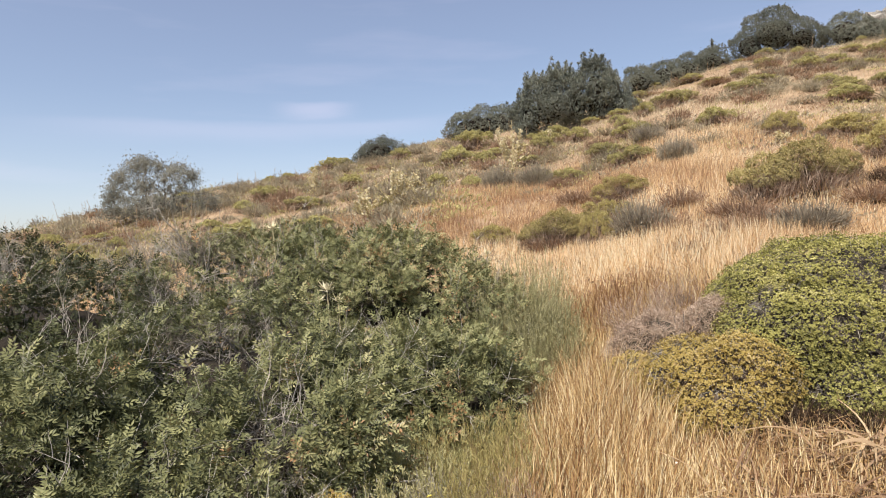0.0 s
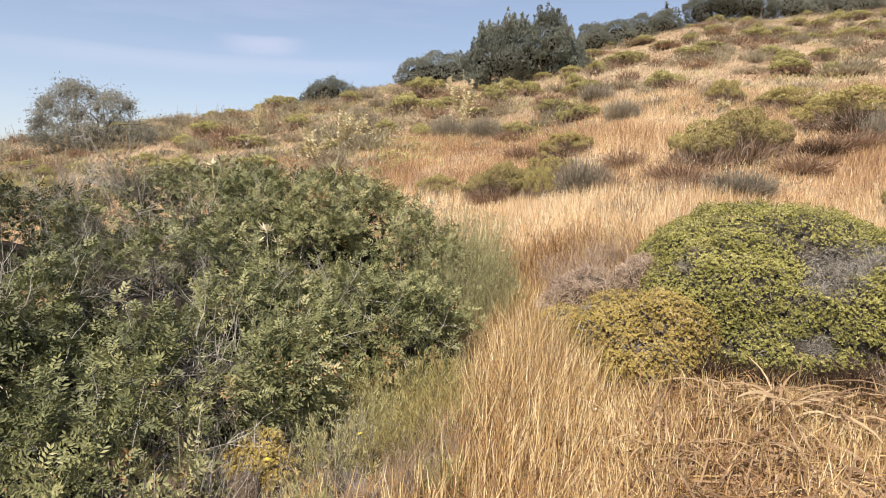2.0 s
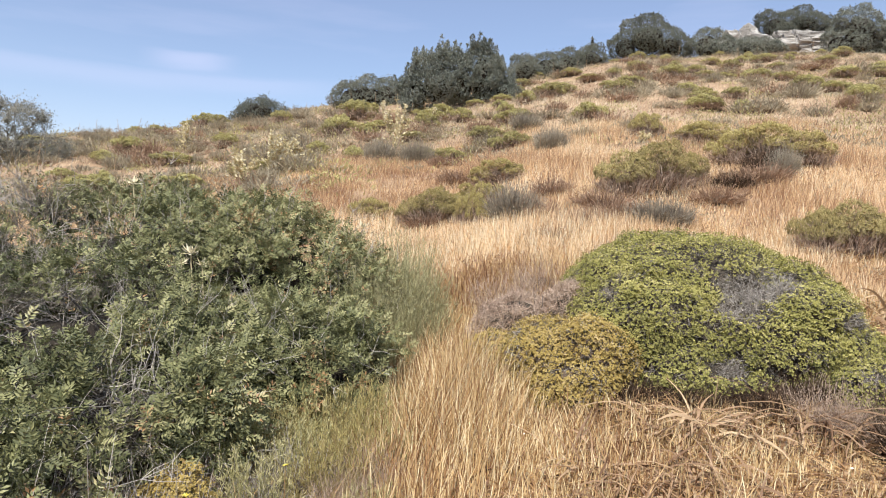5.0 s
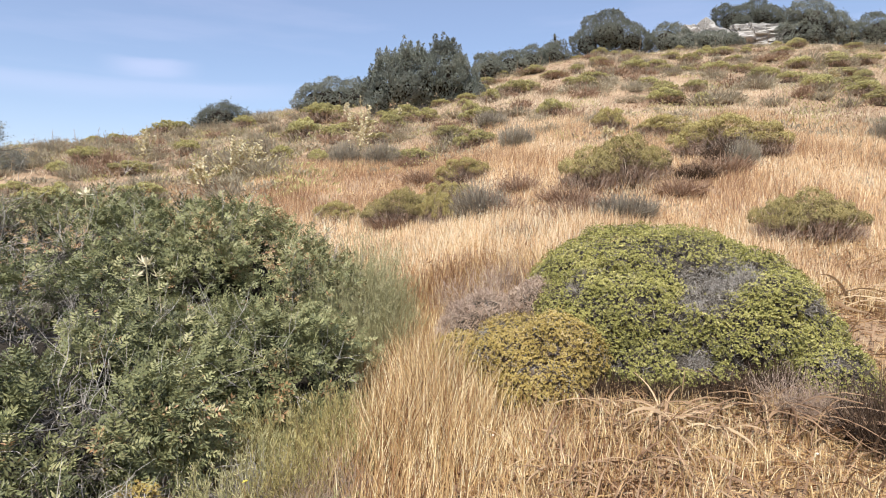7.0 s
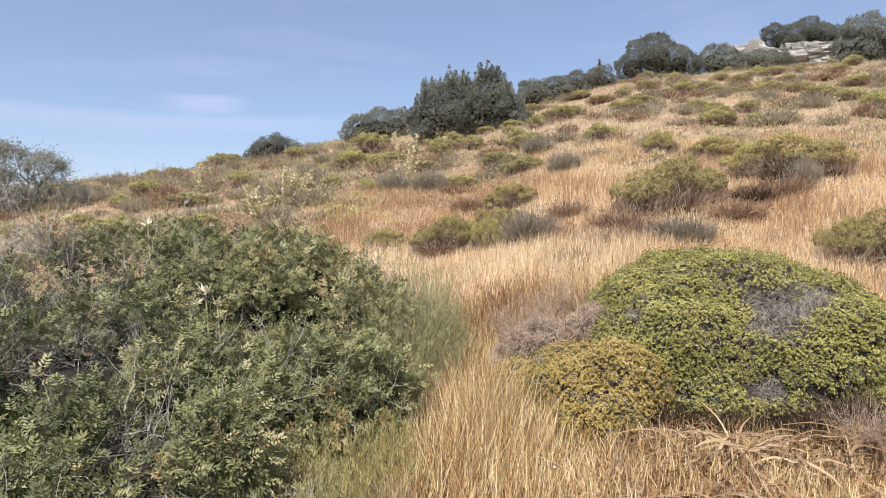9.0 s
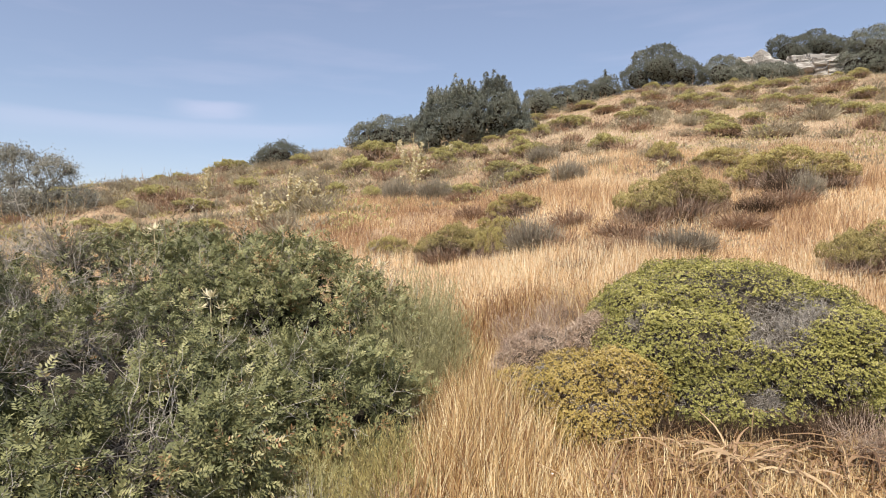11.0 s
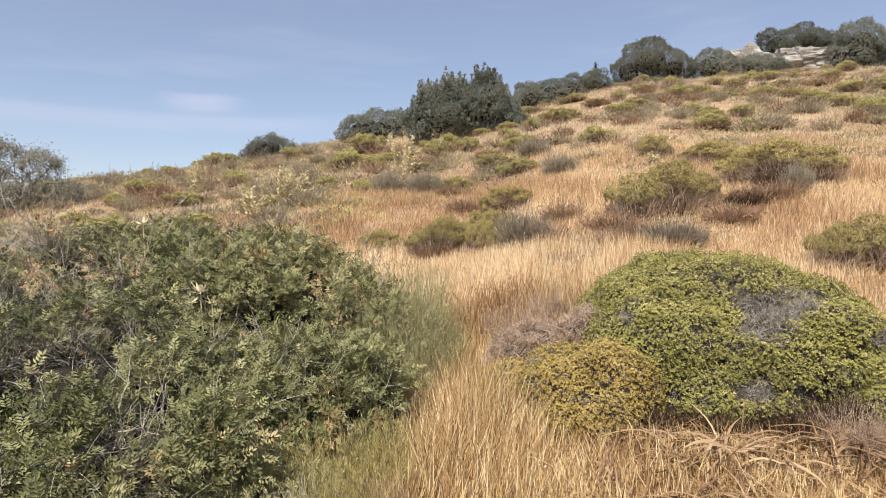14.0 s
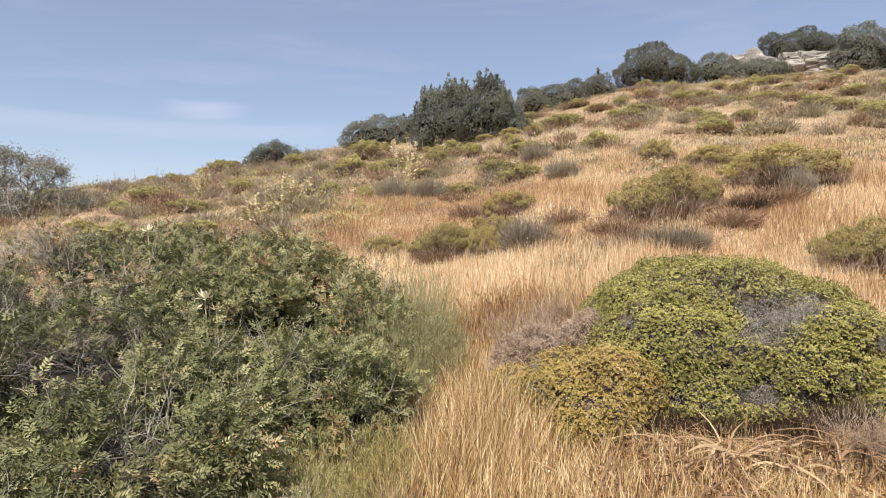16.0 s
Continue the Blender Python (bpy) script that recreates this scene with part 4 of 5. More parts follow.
cushion("spurge_cushion", 1.95, 5.1, [(1.80, 5.45, 1.06, 1.06, 0.75, 0.50), (2.42, 5.25, 0.96, 0.58, 0.55, 0.42), (1.32, 4.95, 0.80, 0.62, 0.50, 0.46), (2.05, 4.85, 0.72, 0.78, 0.52, 0.44),
                                      (2.42, 4.78, 0.98, 0.44, 0.34, 0.25), (2.72, 4.85, 0.70, 0.34, 0.36, 0.32), (1.55, 4.70, 0.50, 0.55, 0.42, 0.34), (1.78, 4.55, 0.40, 0.42, 0.32, 0.28)], SPURGE,
        "broad bright green spurge cushion with bald grey patches", 31, 4200,
        [(2.05, 4.68, 1.20, 0.20), (1.95, 4.55, 1.04, 0.16), (2.28, 4.80, 1.30, 0.15), (1.45, 4.68, 1.30, 0.09), (2.72, 4.60, 0.96, 0.12), (1.75, 4.35, 0.66, 0.09), (1.02, 4.75, 1.12, 0.08), (1.6, 4.45, 1.05, 0.06), (1.35, 4.5, 0.95, 0.05), (2.2, 4.5, 0.83, 0.10)], size=1.32)
cushion("spurge_cushion", 0.6, 4.72, [(0.56, 4.68, 0.58, 0.42, 0.32, 0.36), (0.86, 4.55, 0.6, 0.34, 0.28, 0.36), (0.20, 4.78, 0.56, 0.32, 0.25, 0.24), (0.70, 4.42, 0.42, 0.36, 0.25, 0.25)], SPURGE_DRY,
        "yellowing spurge cushion at the edge of the straw", 32, 4900, size=1.3)
cushion("spurge_cushion", 2.72, 4.35, [(2.72, 4.35, 0.45, 0.32, 0.28, 0.36)], SPURGE, "small green spurge cushion beside brown grass", 33, 4200, [(2.6, 4.1, 0.7, 0.12)], size=1.28)


cushion("spurge_cushion", -1.50, 2.98, [(-1.46, 2.98, 0.12, 0.19, 0.18, 0.24), (-1.62, 2.93, 0.08, 0.12, 0.12, 0.16)], SPURGE_DRY,
        "small yellow spurge cushion below the mastic", 35, 9000, size=1.25)


cushion("dead_cushion", 0.6, 5.15, [(0.38, 5.15, 0.72, 0.45, 0.30, 0.34), (0.85, 5.2, 0.78, 0.40, 0.30, 0.40)], MAUVE,
        "dead beige-grey cushion of fine twigs above the yellow spurge", 34, 3600)


# ---- shrubs of the slope: a few forms, repeated ----
def shrub_form(name, form, seed, n, leaf, label, size=1.0, wild=0.25):
    """One shrub a metre wide and 0.55 m high at the origin, far below the ground until it is copied."""
    rng = np.random.default_rng(seed)
    th = empty(name, 0, 0, 0, label, "shrub", "shrubs of the slope")
    g = Geo()
    if form == "dome":
        # leafy pads at the ends of fanning bare stems
        pads, ends = [], []
        for k in range(19):
            a, r = k * 2.4 + rng.uniform(-0.4, 0.4), 0.38 * math.sqrt(k / 18)
            h = 0.45 - 1.35 * r * r - rng.uniform(0.0, 0.14)
            w = rng.uniform(0.09, 0.18)
            pads.append((r * math.cos(a), r * math.sin(a), h, w, w * rng.uniform(0.8, 1.2), w * rng.uniform(0.5, 0.8)))
            ends.append((r * math.cos(a), r * math.sin(a), h))
        p, nn = blob_points(rng, lobed(rng, pads, 4, (0.25, 0.45), 0.0), n / 1.9, -0.3, 0.025, 16.0)
        k = lump(p, 9.0, seed) + 0.6 * lump(p, 24.0, seed) + rng.normal(0, 0.3, len(p)) > -0.75
        p, nn = p[k], nn[k]
        d = unit(nn + [0, 0, 0.4] + rng.normal(0, 0.35, nn.shape))
        # lower leaves are browner; those facing up are tinted lighter, as if lit
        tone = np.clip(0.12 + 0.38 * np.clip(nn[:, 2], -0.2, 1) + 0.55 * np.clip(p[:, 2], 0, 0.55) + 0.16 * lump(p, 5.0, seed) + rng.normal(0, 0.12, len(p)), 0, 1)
        tv, tq, tt = rosette(rng, 3, 0.0135 * size, 0.0088 * size)
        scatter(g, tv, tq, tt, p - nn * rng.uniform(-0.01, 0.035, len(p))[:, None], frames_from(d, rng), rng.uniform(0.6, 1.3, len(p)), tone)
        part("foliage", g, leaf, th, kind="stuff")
        g = Geo()
        m = 5 if n > 2000 else 2
        tip = np.repeat(np.array(ends), m, 0)
        tip = tip + rng.normal(0, 0.05, tip.shape) * [1, 1, 0.3]
        a = rng.uniform(0, 6.28, len(tip))
        base = np.stack([0.07 * np.cos(a), 0.07 * np.sin(a), 0 * a], 1) + tip * [0.12, 0.12, 0]
        bare_twigs(g, rng, base, unit(tip - base), np.linalg.norm(tip - base, axis=1), 0.0045 * size ** 0.5, np.clip(rng.normal(0.45, 0.2, len(tip)), 0, 1).mean(), 3)
        m = n // 4
        a, r = rng.uniform(0, 6.28, m), 0.46 * np.sqrt(rng.random(m))
        q = np.stack([r * np.cos(a), r * np.sin(a), rng.uniform(0, 0.26, m) * (1 - r)], 1)
        d = unit(np.stack([np.cos(a) * 0.6, np.sin(a) * 0.6, np.ones(m) * 0.8], 1) + rng.normal(0, 0.35, (m, 3)))
        blades(g, q, d, unit(np.cross(d, rng.normal(0, 1, (m, 3)))), rng.uniform(0.07, 0.17, m), 0.0045 * size, rng.normal(0, 0.02, (m, 3)), np.clip(rng.normal(0.4, 0.25, m), 0, 1))
        part("twig_tangle", g, MAUVE, th, "brown stems below the leaves", "stuff")
        part("inner_core", core_of([(0, 0, 0.10, 0.30, 0.29, 0.20)], 0.85, seed), BROWNWOOD, th, smooth=True)
    elif form == "wisp":
        # upright feathery stems with fine leaves all along them
        m = n // 30
        a, r = rng.uniform(0, 6.28, m), 0.30 * np.sqrt(rng.random(m))
        base = np.stack([r * np.cos(a), r * np.sin(a), 0 * a], 1)
        d = unit(np.stack([1.5 * r * np.cos(a), 1.5 * r * np.sin(a), np.full(m, 0.75)], 1) + rng.normal(0, wild * 0.5, (m, 3)))
        ln = rng.uniform(0.28, 0.58, m) * (1 - 0.9 * r)
        t = np.linspace(0, 1, 5)[None, :, None]
        line = base[:, None] + d[:, None] * ln[:, None, None] * t + rng.normal(0, 0.02, (m, 5, 3)) * t
        k = 30
        f = rng.uniform(0.15, 1.0, (m, k))
        i0 = np.minimum((f * 4).astype(int), 3)
        w = (f * 4 - i0)[..., None]
        rows = np.arange(m)[:, None]
        q = (line[rows, i0] * (1 - w) + line[rows, i0 + 1] * w).reshape(-1, 3)
        dd = unit(np.repeat(d, k, 0) * 0.9 + rand_dirs(rng, m * k) * 0.75)
        leaves(g, q, dd, unit(np.cross(dd, rng.normal(0, 1, dd.shape))), rng.uniform(0.022, 0.045, m * k) * size, 0.0050 * size, np.clip(0.25 + 0.45 * f.ravel() + np.repeat(rng.normal(0, 0.15, m), k) + rng.normal(0, 0.1, m * k), 0, 1))
        part("foliage", g, leaf, th, kind="stuff")
        g = Geo()
        tubes(g, line, 0.0024 * (1 - 0.6 * t[..., 0]) * np.ones((m, 1)), 3, 0.12)
        part("stalk_mass", g, leaf, th, "thin upright stems", "stuff")
    else:
        a = rng.uniform(0, 6.28, n)
        r = 0.30 * np.sqrt(rng.random(n))
        base = np.stack([r * np.cos(a), r * np.sin(a), np.zeros(n)], 1)
        lean = r / 0.30 * 1.15
        d = unit(np.stack([lean * np.cos(a), lean * np.sin(a), np.ones(n)], 1) + rng.normal(0, wild, (n, 3)))
        ln = rng.uniform(0.25, 0.56, n) * (1 - 0.18 * lean)
        short = 0.24 if wild > 0.4 else 0.45
        start = base + d * ln[:, None] * rng.uniform(0, 1.0 - short, n)[:, None]
        d = unit(d + rng.normal(0, wild * 0.6, (n, 3)))
        s = unit(np.cross(d, rng.normal(0, 1, (n, 3))))
        blades(g, start, d, s, ln * short, 0.006 * size, rng.normal(0, 0.03, (n, 3)), np.clip(0.4 + 0.3 * start[:, 2] + rng.normal(0, 0.2, n), 0, 1))
        m = n // 2
        q = start[:m] + d[:m] * (ln[:m] * rng.uniform(0.1, 0.5, m))[:, None]
        dd = unit(d[:m] + rng.normal(0, 0.5, (m, 3)))
        leaves(g, q, dd, unit(np.cross(dd, rng.normal(0, 1, (m, 3)))), 0.04 * size, 0.010 * size, np.clip(rng.normal(0.5, 0.2, m), 0, 1))
        part("foliage", g, leaf, th, kind="stuff")
        part("inner_core", core_of([(0, 0, 0.06, 0.22, 0.21, 0.14)], 0.8, seed), BROWNWOOD, th, smooth=True)
    return th


def plant_out(forms, rows, rng, tall=0.55, extra=0.06):
    """Copies of the forms at x, y with width w and height h, standing on the slope. The first copies move the forms themselves."""
    for k, (x, y, w, h) in enumerate(rows):
        th = forms[k % len(forms)]
        m = Matrix.LocRotScale((x, y, float(ground_z(x, y)) - 0.03), Euler((0, 0, rng.uniform(0, 6.28))), (w, w, (h + extra) / tall))
        if k < len(forms):
            th.matrix_basis = m
        else:
            c = copy_thing(th, Matrix.Translation(m.translation) @ m.to_quaternion().to_matrix().to_4x4())
            c.scale = (w, w, (h + extra) / tall)


prng = np.random.default_rng(5)
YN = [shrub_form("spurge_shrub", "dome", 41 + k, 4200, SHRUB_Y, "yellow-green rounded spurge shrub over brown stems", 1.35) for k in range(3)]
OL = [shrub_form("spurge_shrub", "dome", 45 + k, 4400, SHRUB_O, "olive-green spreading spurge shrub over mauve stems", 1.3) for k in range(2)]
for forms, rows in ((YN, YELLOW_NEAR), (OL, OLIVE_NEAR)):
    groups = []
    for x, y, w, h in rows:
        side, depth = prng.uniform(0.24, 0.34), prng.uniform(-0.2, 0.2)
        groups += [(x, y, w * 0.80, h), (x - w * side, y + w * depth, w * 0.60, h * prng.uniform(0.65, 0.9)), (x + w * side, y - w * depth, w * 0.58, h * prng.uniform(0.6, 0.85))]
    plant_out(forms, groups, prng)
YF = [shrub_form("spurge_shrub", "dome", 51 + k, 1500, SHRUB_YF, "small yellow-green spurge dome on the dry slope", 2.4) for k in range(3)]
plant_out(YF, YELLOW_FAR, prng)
GN = [shrub_form("grey_shrub", "brush", 61 + k, 3000, SHRUB_GD, "grey-green feathery shrub in dry grass", 1.3) for k in range(2)]
plant_out(GN, GREY_NEAR, prng)
GF = [shrub_form("grey_shrub", "brush", 71 + k, 420, SHRUB_G, "low grey-green shrub on the upper slope", 2.6) for k in range(2)]
plant_out(GF, GREY_FAR, prng)
BR = [shrub_form("dry_shrub", "brush", 81 + k, 900, SHRUB_B, "dried brown twiggy shrub in the grass", 1.7) for k in range(2)]
plant_out(BR, BROWN, prng)
BF = [shrub_form("dry_shrub", "brush", 85 + k, 300, SHRUB_B, "low dried brown shrub on the upper slope", 3.0) for k in range(2)]
plant_out(BF, [(6.2, 26.0, 1.1, 0.4), (11.5, 30.0, 1.2, 0.45)], prng)
# low growth between them on the upper slope
for k in range(230):
    r, a = prng.uniform(15, 46), radians(prng.uniform(-45, 42))
    row = (r * math.sin(a), r * math.cos(a), prng.uniform(0.5, 1.2), prng.uniform(0.28, 0.55))
    th = [YF[0], GF[0], BF[0], GF[1], YF[1], GF[0]][k % 6]
    x, y, w, h = row
    c = copy_thing(th, pose(x, y, float(ground_z(x, y)) - 0.03, 0, 0, k * 77.0))
    c.scale = (w, w, (h + 0.06) / 0.55)


# denser growth below the oaks and the rock
for k in range(170):
    r, a = prng.uniform(19, 46), radians(prng.uniform(-6, 42))
    w, h = prng.uniform(0.6, 1.4), prng.uniform(0.32, 0.62)
    x, y = r * math.sin(a), r * math.cos(a)
    c = copy_thing([YF[0], GF[0], GF[1], YF[1], GF[1], YF[2], GF[0], BF[1]][k % 8], pose(x, y, float(ground_z(x, y)) - 0.03, 0, 0, k * 61.0))
    c.scale = (w, w, (h + 0.06) / 0.55)


# grey scrub over the shoulder of the hill
for k in range(96):
    r, a = prng.uniform(13, 35), radians(prng.uniform(-47, -11))
    w, h = prng.uniform(0.7, 1.5), prng.uniform(0.4, 0.75)
    x, y = r * math.sin(a), r * math.cos(a)
    c = copy_thing([GF[0], GF[1], GF[0], GF[1], BF[1], GF[0], YF[2]][k % 7], pose(x, y, float(ground_z(x, y)) - 0.03, 0, 0, k * 53.0))
    c.scale = (w, w, (h + 0.06) / 0.55)


# ---- trees and large shrubs on the crest ----
def tree(name, x, y, z, blobs, leaf, label, seed, density, length, width, up=0.3, rough=0.12, trunks=3, thick=0.06, loose=0.12, shoots=0):
    """A crown of many small leaf clumps over trunk and limbs; blobs are relative to the foot, shoots stand upright all over it."""
    rng = np.random.default_rng(seed)
    th = empty(name, x, y, z, label, "tree", "trees of the crest")
    p, n = blob_points(rng, lobed(rng, blobs, 10, (0.26, 0.48), -0.7), density, -0.9, rough, 2.0)
    gap = lump(p, 2.6, seed) + 0.6 * lump(p, 6.0, seed + 1) + 0.5 * lump(p, 11.0, seed + 2) + rng.normal(0, 0.3, len(p))
    k = (gap > -0.8) & seen_side(rng, n, 0.35)
    p, n = p[k], n[k]
    p = p - n * np.abs(rng.normal(0, loose, len(p)))[:, None] + n * (0.06 * lump(p, 7.0, seed))[:, None]
    p = p + n * (np.abs(rng.normal(0, loose * 0.6, len(p))) * (rng.random(len(p)) < 0.25))[:, None]
    if shoots:
        i = rng.choice(np.where(n[:, 2] > -0.15)[0], shoots)
        m = int(34 * density / 230)
        h = rng.uniform(0.3, 0.6, shoots) * np.clip(0.6 + n[i, 2], 0.7, 1.3)
        f = rng.random((shoots, m)) ** 1.3
        a = rng.uniform(0, 6.28, (shoots, m))
        wide = 0.15 * np.sin(np.pi * np.clip(0.25 + 0.75 * f, 0, 1)) * rng.uniform(0.6, 1.0, (shoots, m))
        lean = n[i] * [0.35, 0.35, 0] + [0, 0, 1]
        q = (p[i] - n[i] * 0.12)[:, None] + lean[:, None] * (f * h[:, None])[..., None] + np.stack([wide * np.cos(a), wide * np.sin(a), 0 * a], -1)
        p = np.concatenate([p, q.reshape(-1, 3)])
        n = np.concatenate([n, np.repeat(n[i], m, 0)])
    d = unit(n * (1 - up) + [0, 0, up * 1.6] + rng.normal(0, 0.35, n.shape))
    tone = np.clip(0.45 + 0.25 * lump(p, 1.8, seed) + rng.normal(0, 0.07, len(p)), 0, 1)
    g = Geo()
    tv, tq, tt = rosette(rng, 3, 1.0, width / length, 1.8)
    scatter(g, tv, tq, tt, p, frames_from(d, rng), 0.68 * length * rng.uniform(0.6, 1.3, len(p)), tone)
    part("crown", g, leaf, th, kind="stuff")
    g = Geo()
    t = np.linspace(0, 1, 7)[None, :, None]
    lim = []
    for k in range(trunks):
        a = rng.uniform(0, 6.28)
        root = np.array([0.15 * np.cos(a), 0.15 * np.sin(a), -0.2])
        b = blobs[k % len(blobs)]
        lim.append((root, np.array(b[:3]) + [0, 0, 0.3 * b[5]], thick))
    for k in range(trunks * 6):
        r0, t0, w0 = lim[k % trunks]
        f = rng.uniform(0.3, 0.8)
        lim.append((r0 * (1 - f) + t0 * f, p[rng.integers(len(p))], w0 * 0.45))
    root, tip, wd = np.array([q[0] for q in lim]), np.array([q[1] for q in lim]), np.array([q[2] for q in lim])
    line = root[:, None] * (1 - t) + tip[:, None] * t + rng.normal(0, 0.03, (len(lim), 7, 3)) * (t > 0)
    tubes(g, line, wd[:, None] * (1 - 0.75 * t[..., 0]), 6)
    part("trunk", g, BARK, th, "grey trunk and limbs", smooth=True)
    # dark cores put the crown's inner shade into colour
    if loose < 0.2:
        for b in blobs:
            part("inner_core", core_of([b], 0.60, seed), SHADE_WOOD, th, smooth=True)
    return th


def on(x, y):
    return x, y, float(ground_z(x, y)) - 0.3


tree("juniper", *on(-0.9, 27.6), [(-0.85, 0, 1.42, 1.05, 1.0, 1.28), (0.1, 0, 1.4, 0.9, 0.9, 1.15), (1.05, 0, 1.65, 0.75, 0.8, 1.40), (-1.75, 0, 0.9, 0.75, 0.7, 1.0), (1.85, 0.2, 0.9, 0.8, 0.8, 1.0)], JUNIPER,
     "broad dark green juniper with pointed shoots on the crest", 91, 380, 0.145, 0.05, 0.7, 0.12, 5, loose=0.12, shoots=210)
tree("oak", *on(-6.0, 33.4), [(-0.6, 0, 0.75, 0.95, 0.9, 0.7), (0.2, 0, 0.85, 1.3, 1.1, 0.75), (1.3, 0, 0.95, 1.1, 1.0, 0.75)], OAK, "low rounded evergreen oak behind the crest", 92, 360, 0.105, 0.048)
tree("oak", *on(-11.0, 31.6), [(0, 0, 0.75, 1.1, 1.0, 0.75), (0.8, 0.2, 0.5, 0.8, 0.8, 0.5), (-0.7, 0, 0.5, 0.7, 0.7, 0.5)], OAK, "small rounded evergreen oak on the skyline", 93, 408, 0.096, 0.040, loose=0.16)
tree("olive_tree", *on(-15.2, 19.3), [(-0.35, 0, 1.6, 1.05, 0.9, 0.9), (0.7, 0, 1.35, 1.0, 0.8, 0.8), (-0.9, 0.1, 1.0, 0.8, 0.7, 0.65), (0.2, -0.2, 0.75, 1.2, 0.9, 0.65), (1.65, 0, 0.8, 0.7, 0.6, 0.42), (-1.6, 0, 0.65, 0.5, 0.5, 0.32)], OLIVE,
     "wispy silver-grey wild olive with an open crown", 94, 480, 0.11, 0.030, 0.35, 0.25, 5, 0.05, 0.24)
for k, (dx, h) in enumerate([(0.0, 1.45), (1.3, 1.35), (2.6, 1.3), (3.9, 1.15)]):
    hx, hy, hz = on(2.6 + dx, 36.5 + 0.4 * dx)
    tree("oak", hx, hy, hz, [(0, 0, h * 0.6, 0.9, 0.8, h * 0.65), (0.4, 0, h * 0.5, 0.6, 0.6, h * 0.5)], OAK, "low dark evergreen oak scrub along the crest", 95 + k, 360, 0.112, 0.048, trunks=2)
tree("young_conifer", *on(7.3, 41.6), [(0, 0, 0.75, 0.62, 0.6, 0.32), (0.05, 0, 1.15, 0.46, 0.45, 0.30), (0, 0, 1.55, 0.30, 0.30, 0.30), (0, 0, 1.95, 0.13, 0.13, 0.40)], JUNIPER, "small pointed young conifer on the skyline", 99, 300, 0.13, 0.035, 0.6, 0.05, 1, 0.03)
tree("oak", *on(11.2, 42.8), [(0, 0, 1.6, 1.7, 1.4, 1.35), (-1.5, 0, 1.0, 1.1, 1.0, 1.0), (1.5, 0, 1.1, 1.2, 1.1, 1.0)], OAK, "spreading evergreen oak on the crest", 101, 264, 0.129, 0.065)
tree("oak", *on(15.4, 42.8), [(-0.4, 0, 1.0, 1.3, 1.1, 1.05), (0.8, 0, 0.8, 1.0, 1.0, 0.9)], OAK, "dark evergreen oak bush beside pale rock", 102, 288, 0.121, 0.056)
tree("oak", *on(18.6, 43.6), [(-0.5, 0, 0.7, 1.2, 1.0, 0.85), (0.8, 0, 0.6, 1.0, 0.9, 0.7)], OAK, "low evergreen oak bush before pale rock", 103, 288, 0.121, 0.056)
tree("oak", 24.4, 51.0, 15.4, [(-1.2, 0, 2.2, 1.6, 1.3, 1.2), (0.8, 0, 2.5, 1.7, 1.3, 1.1), (2.4, 0, 2.0, 1.3, 1.1, 1.0)], OAK, "evergreen oak growing behind the rock outcrop", 104, 240, 0.137, 0.065)
tree("oak", *on(25.2, 43.6), [(0, 0, 2.0, 1.5, 1.4, 1.6), (-1.3, 0, 1.0, 1.1, 1.0, 1.1), (1.5, 0, 1.4, 1.2, 1.1, 1.3), (0, -0.2, 0.8, 1.6, 1.1, 0.9)], OAK, "tall dark evergreen oak at the top of the slope", 105, 288, 0.121, 0.056)
tree("oak", *on(29.6, 43.6), [(0, 0, 1.7, 1.6, 1.3, 1.3), (-1.6, 0, 1.1, 1.3, 1.1, 1.2), (1.6, 0, 1.2, 1.3, 1.1, 1.1)], OAK, "dark evergreen oak at the top of the slope", 106, 264, 0.121, 0.056)


# ---- pale rock on the crest ----
def rock(x, y, z, sx, sy, sz, seed, label):
    bm = bmesh.new()
    bmesh.ops.create_icosphere(bm, subdivisions=5, radius=1.0)
    for v in bm.verts:
        p = v.co.copy()
        q = Vector((round(p.x * 3.1) / 3.1, round(p.y * 3) / 3, round(p.z * 6 + p.x) / 6 - p.x / 6))
        p = p.lerp(q, 0.7)
        p += p.normalized() * 0.3 * noise.fractal(p * 2.5 + Vector((seed, 0, 0)), 1.0, 2.0, 4)
        crack = noise.voronoi(Vector((p.x * 8.0, p.y * 8.0, p.z * 5.0 + p.x)) + Vector((seed, 0, 0)))[0]
        p -= p.normalized() * 0.16 * max(0.0, 0.16 - (crack[1] - crack[0])) / 0.16
        v.co = (p.x * sx, p.y * sy, p.z * sz)
    me = bpy.data.meshes.new("rock")
    bm.to_mesh(me)
    bm.free()
    me.materials.append(ROCK)
    ob = new("rock", me)
    ob.location = (x, y, z)
    tagged(ob, label, "rock", "rocks of the crest")


rock(23.4, 47.4, 14.9, 3.1, 1.4, 1.35, 1.0, "pale layered limestone outcrop between oaks")
rock(20.2, 49.6, 15.3, 2.2, 1.2, 1.7, 5.0, "pale weathered limestone knob on the crest")


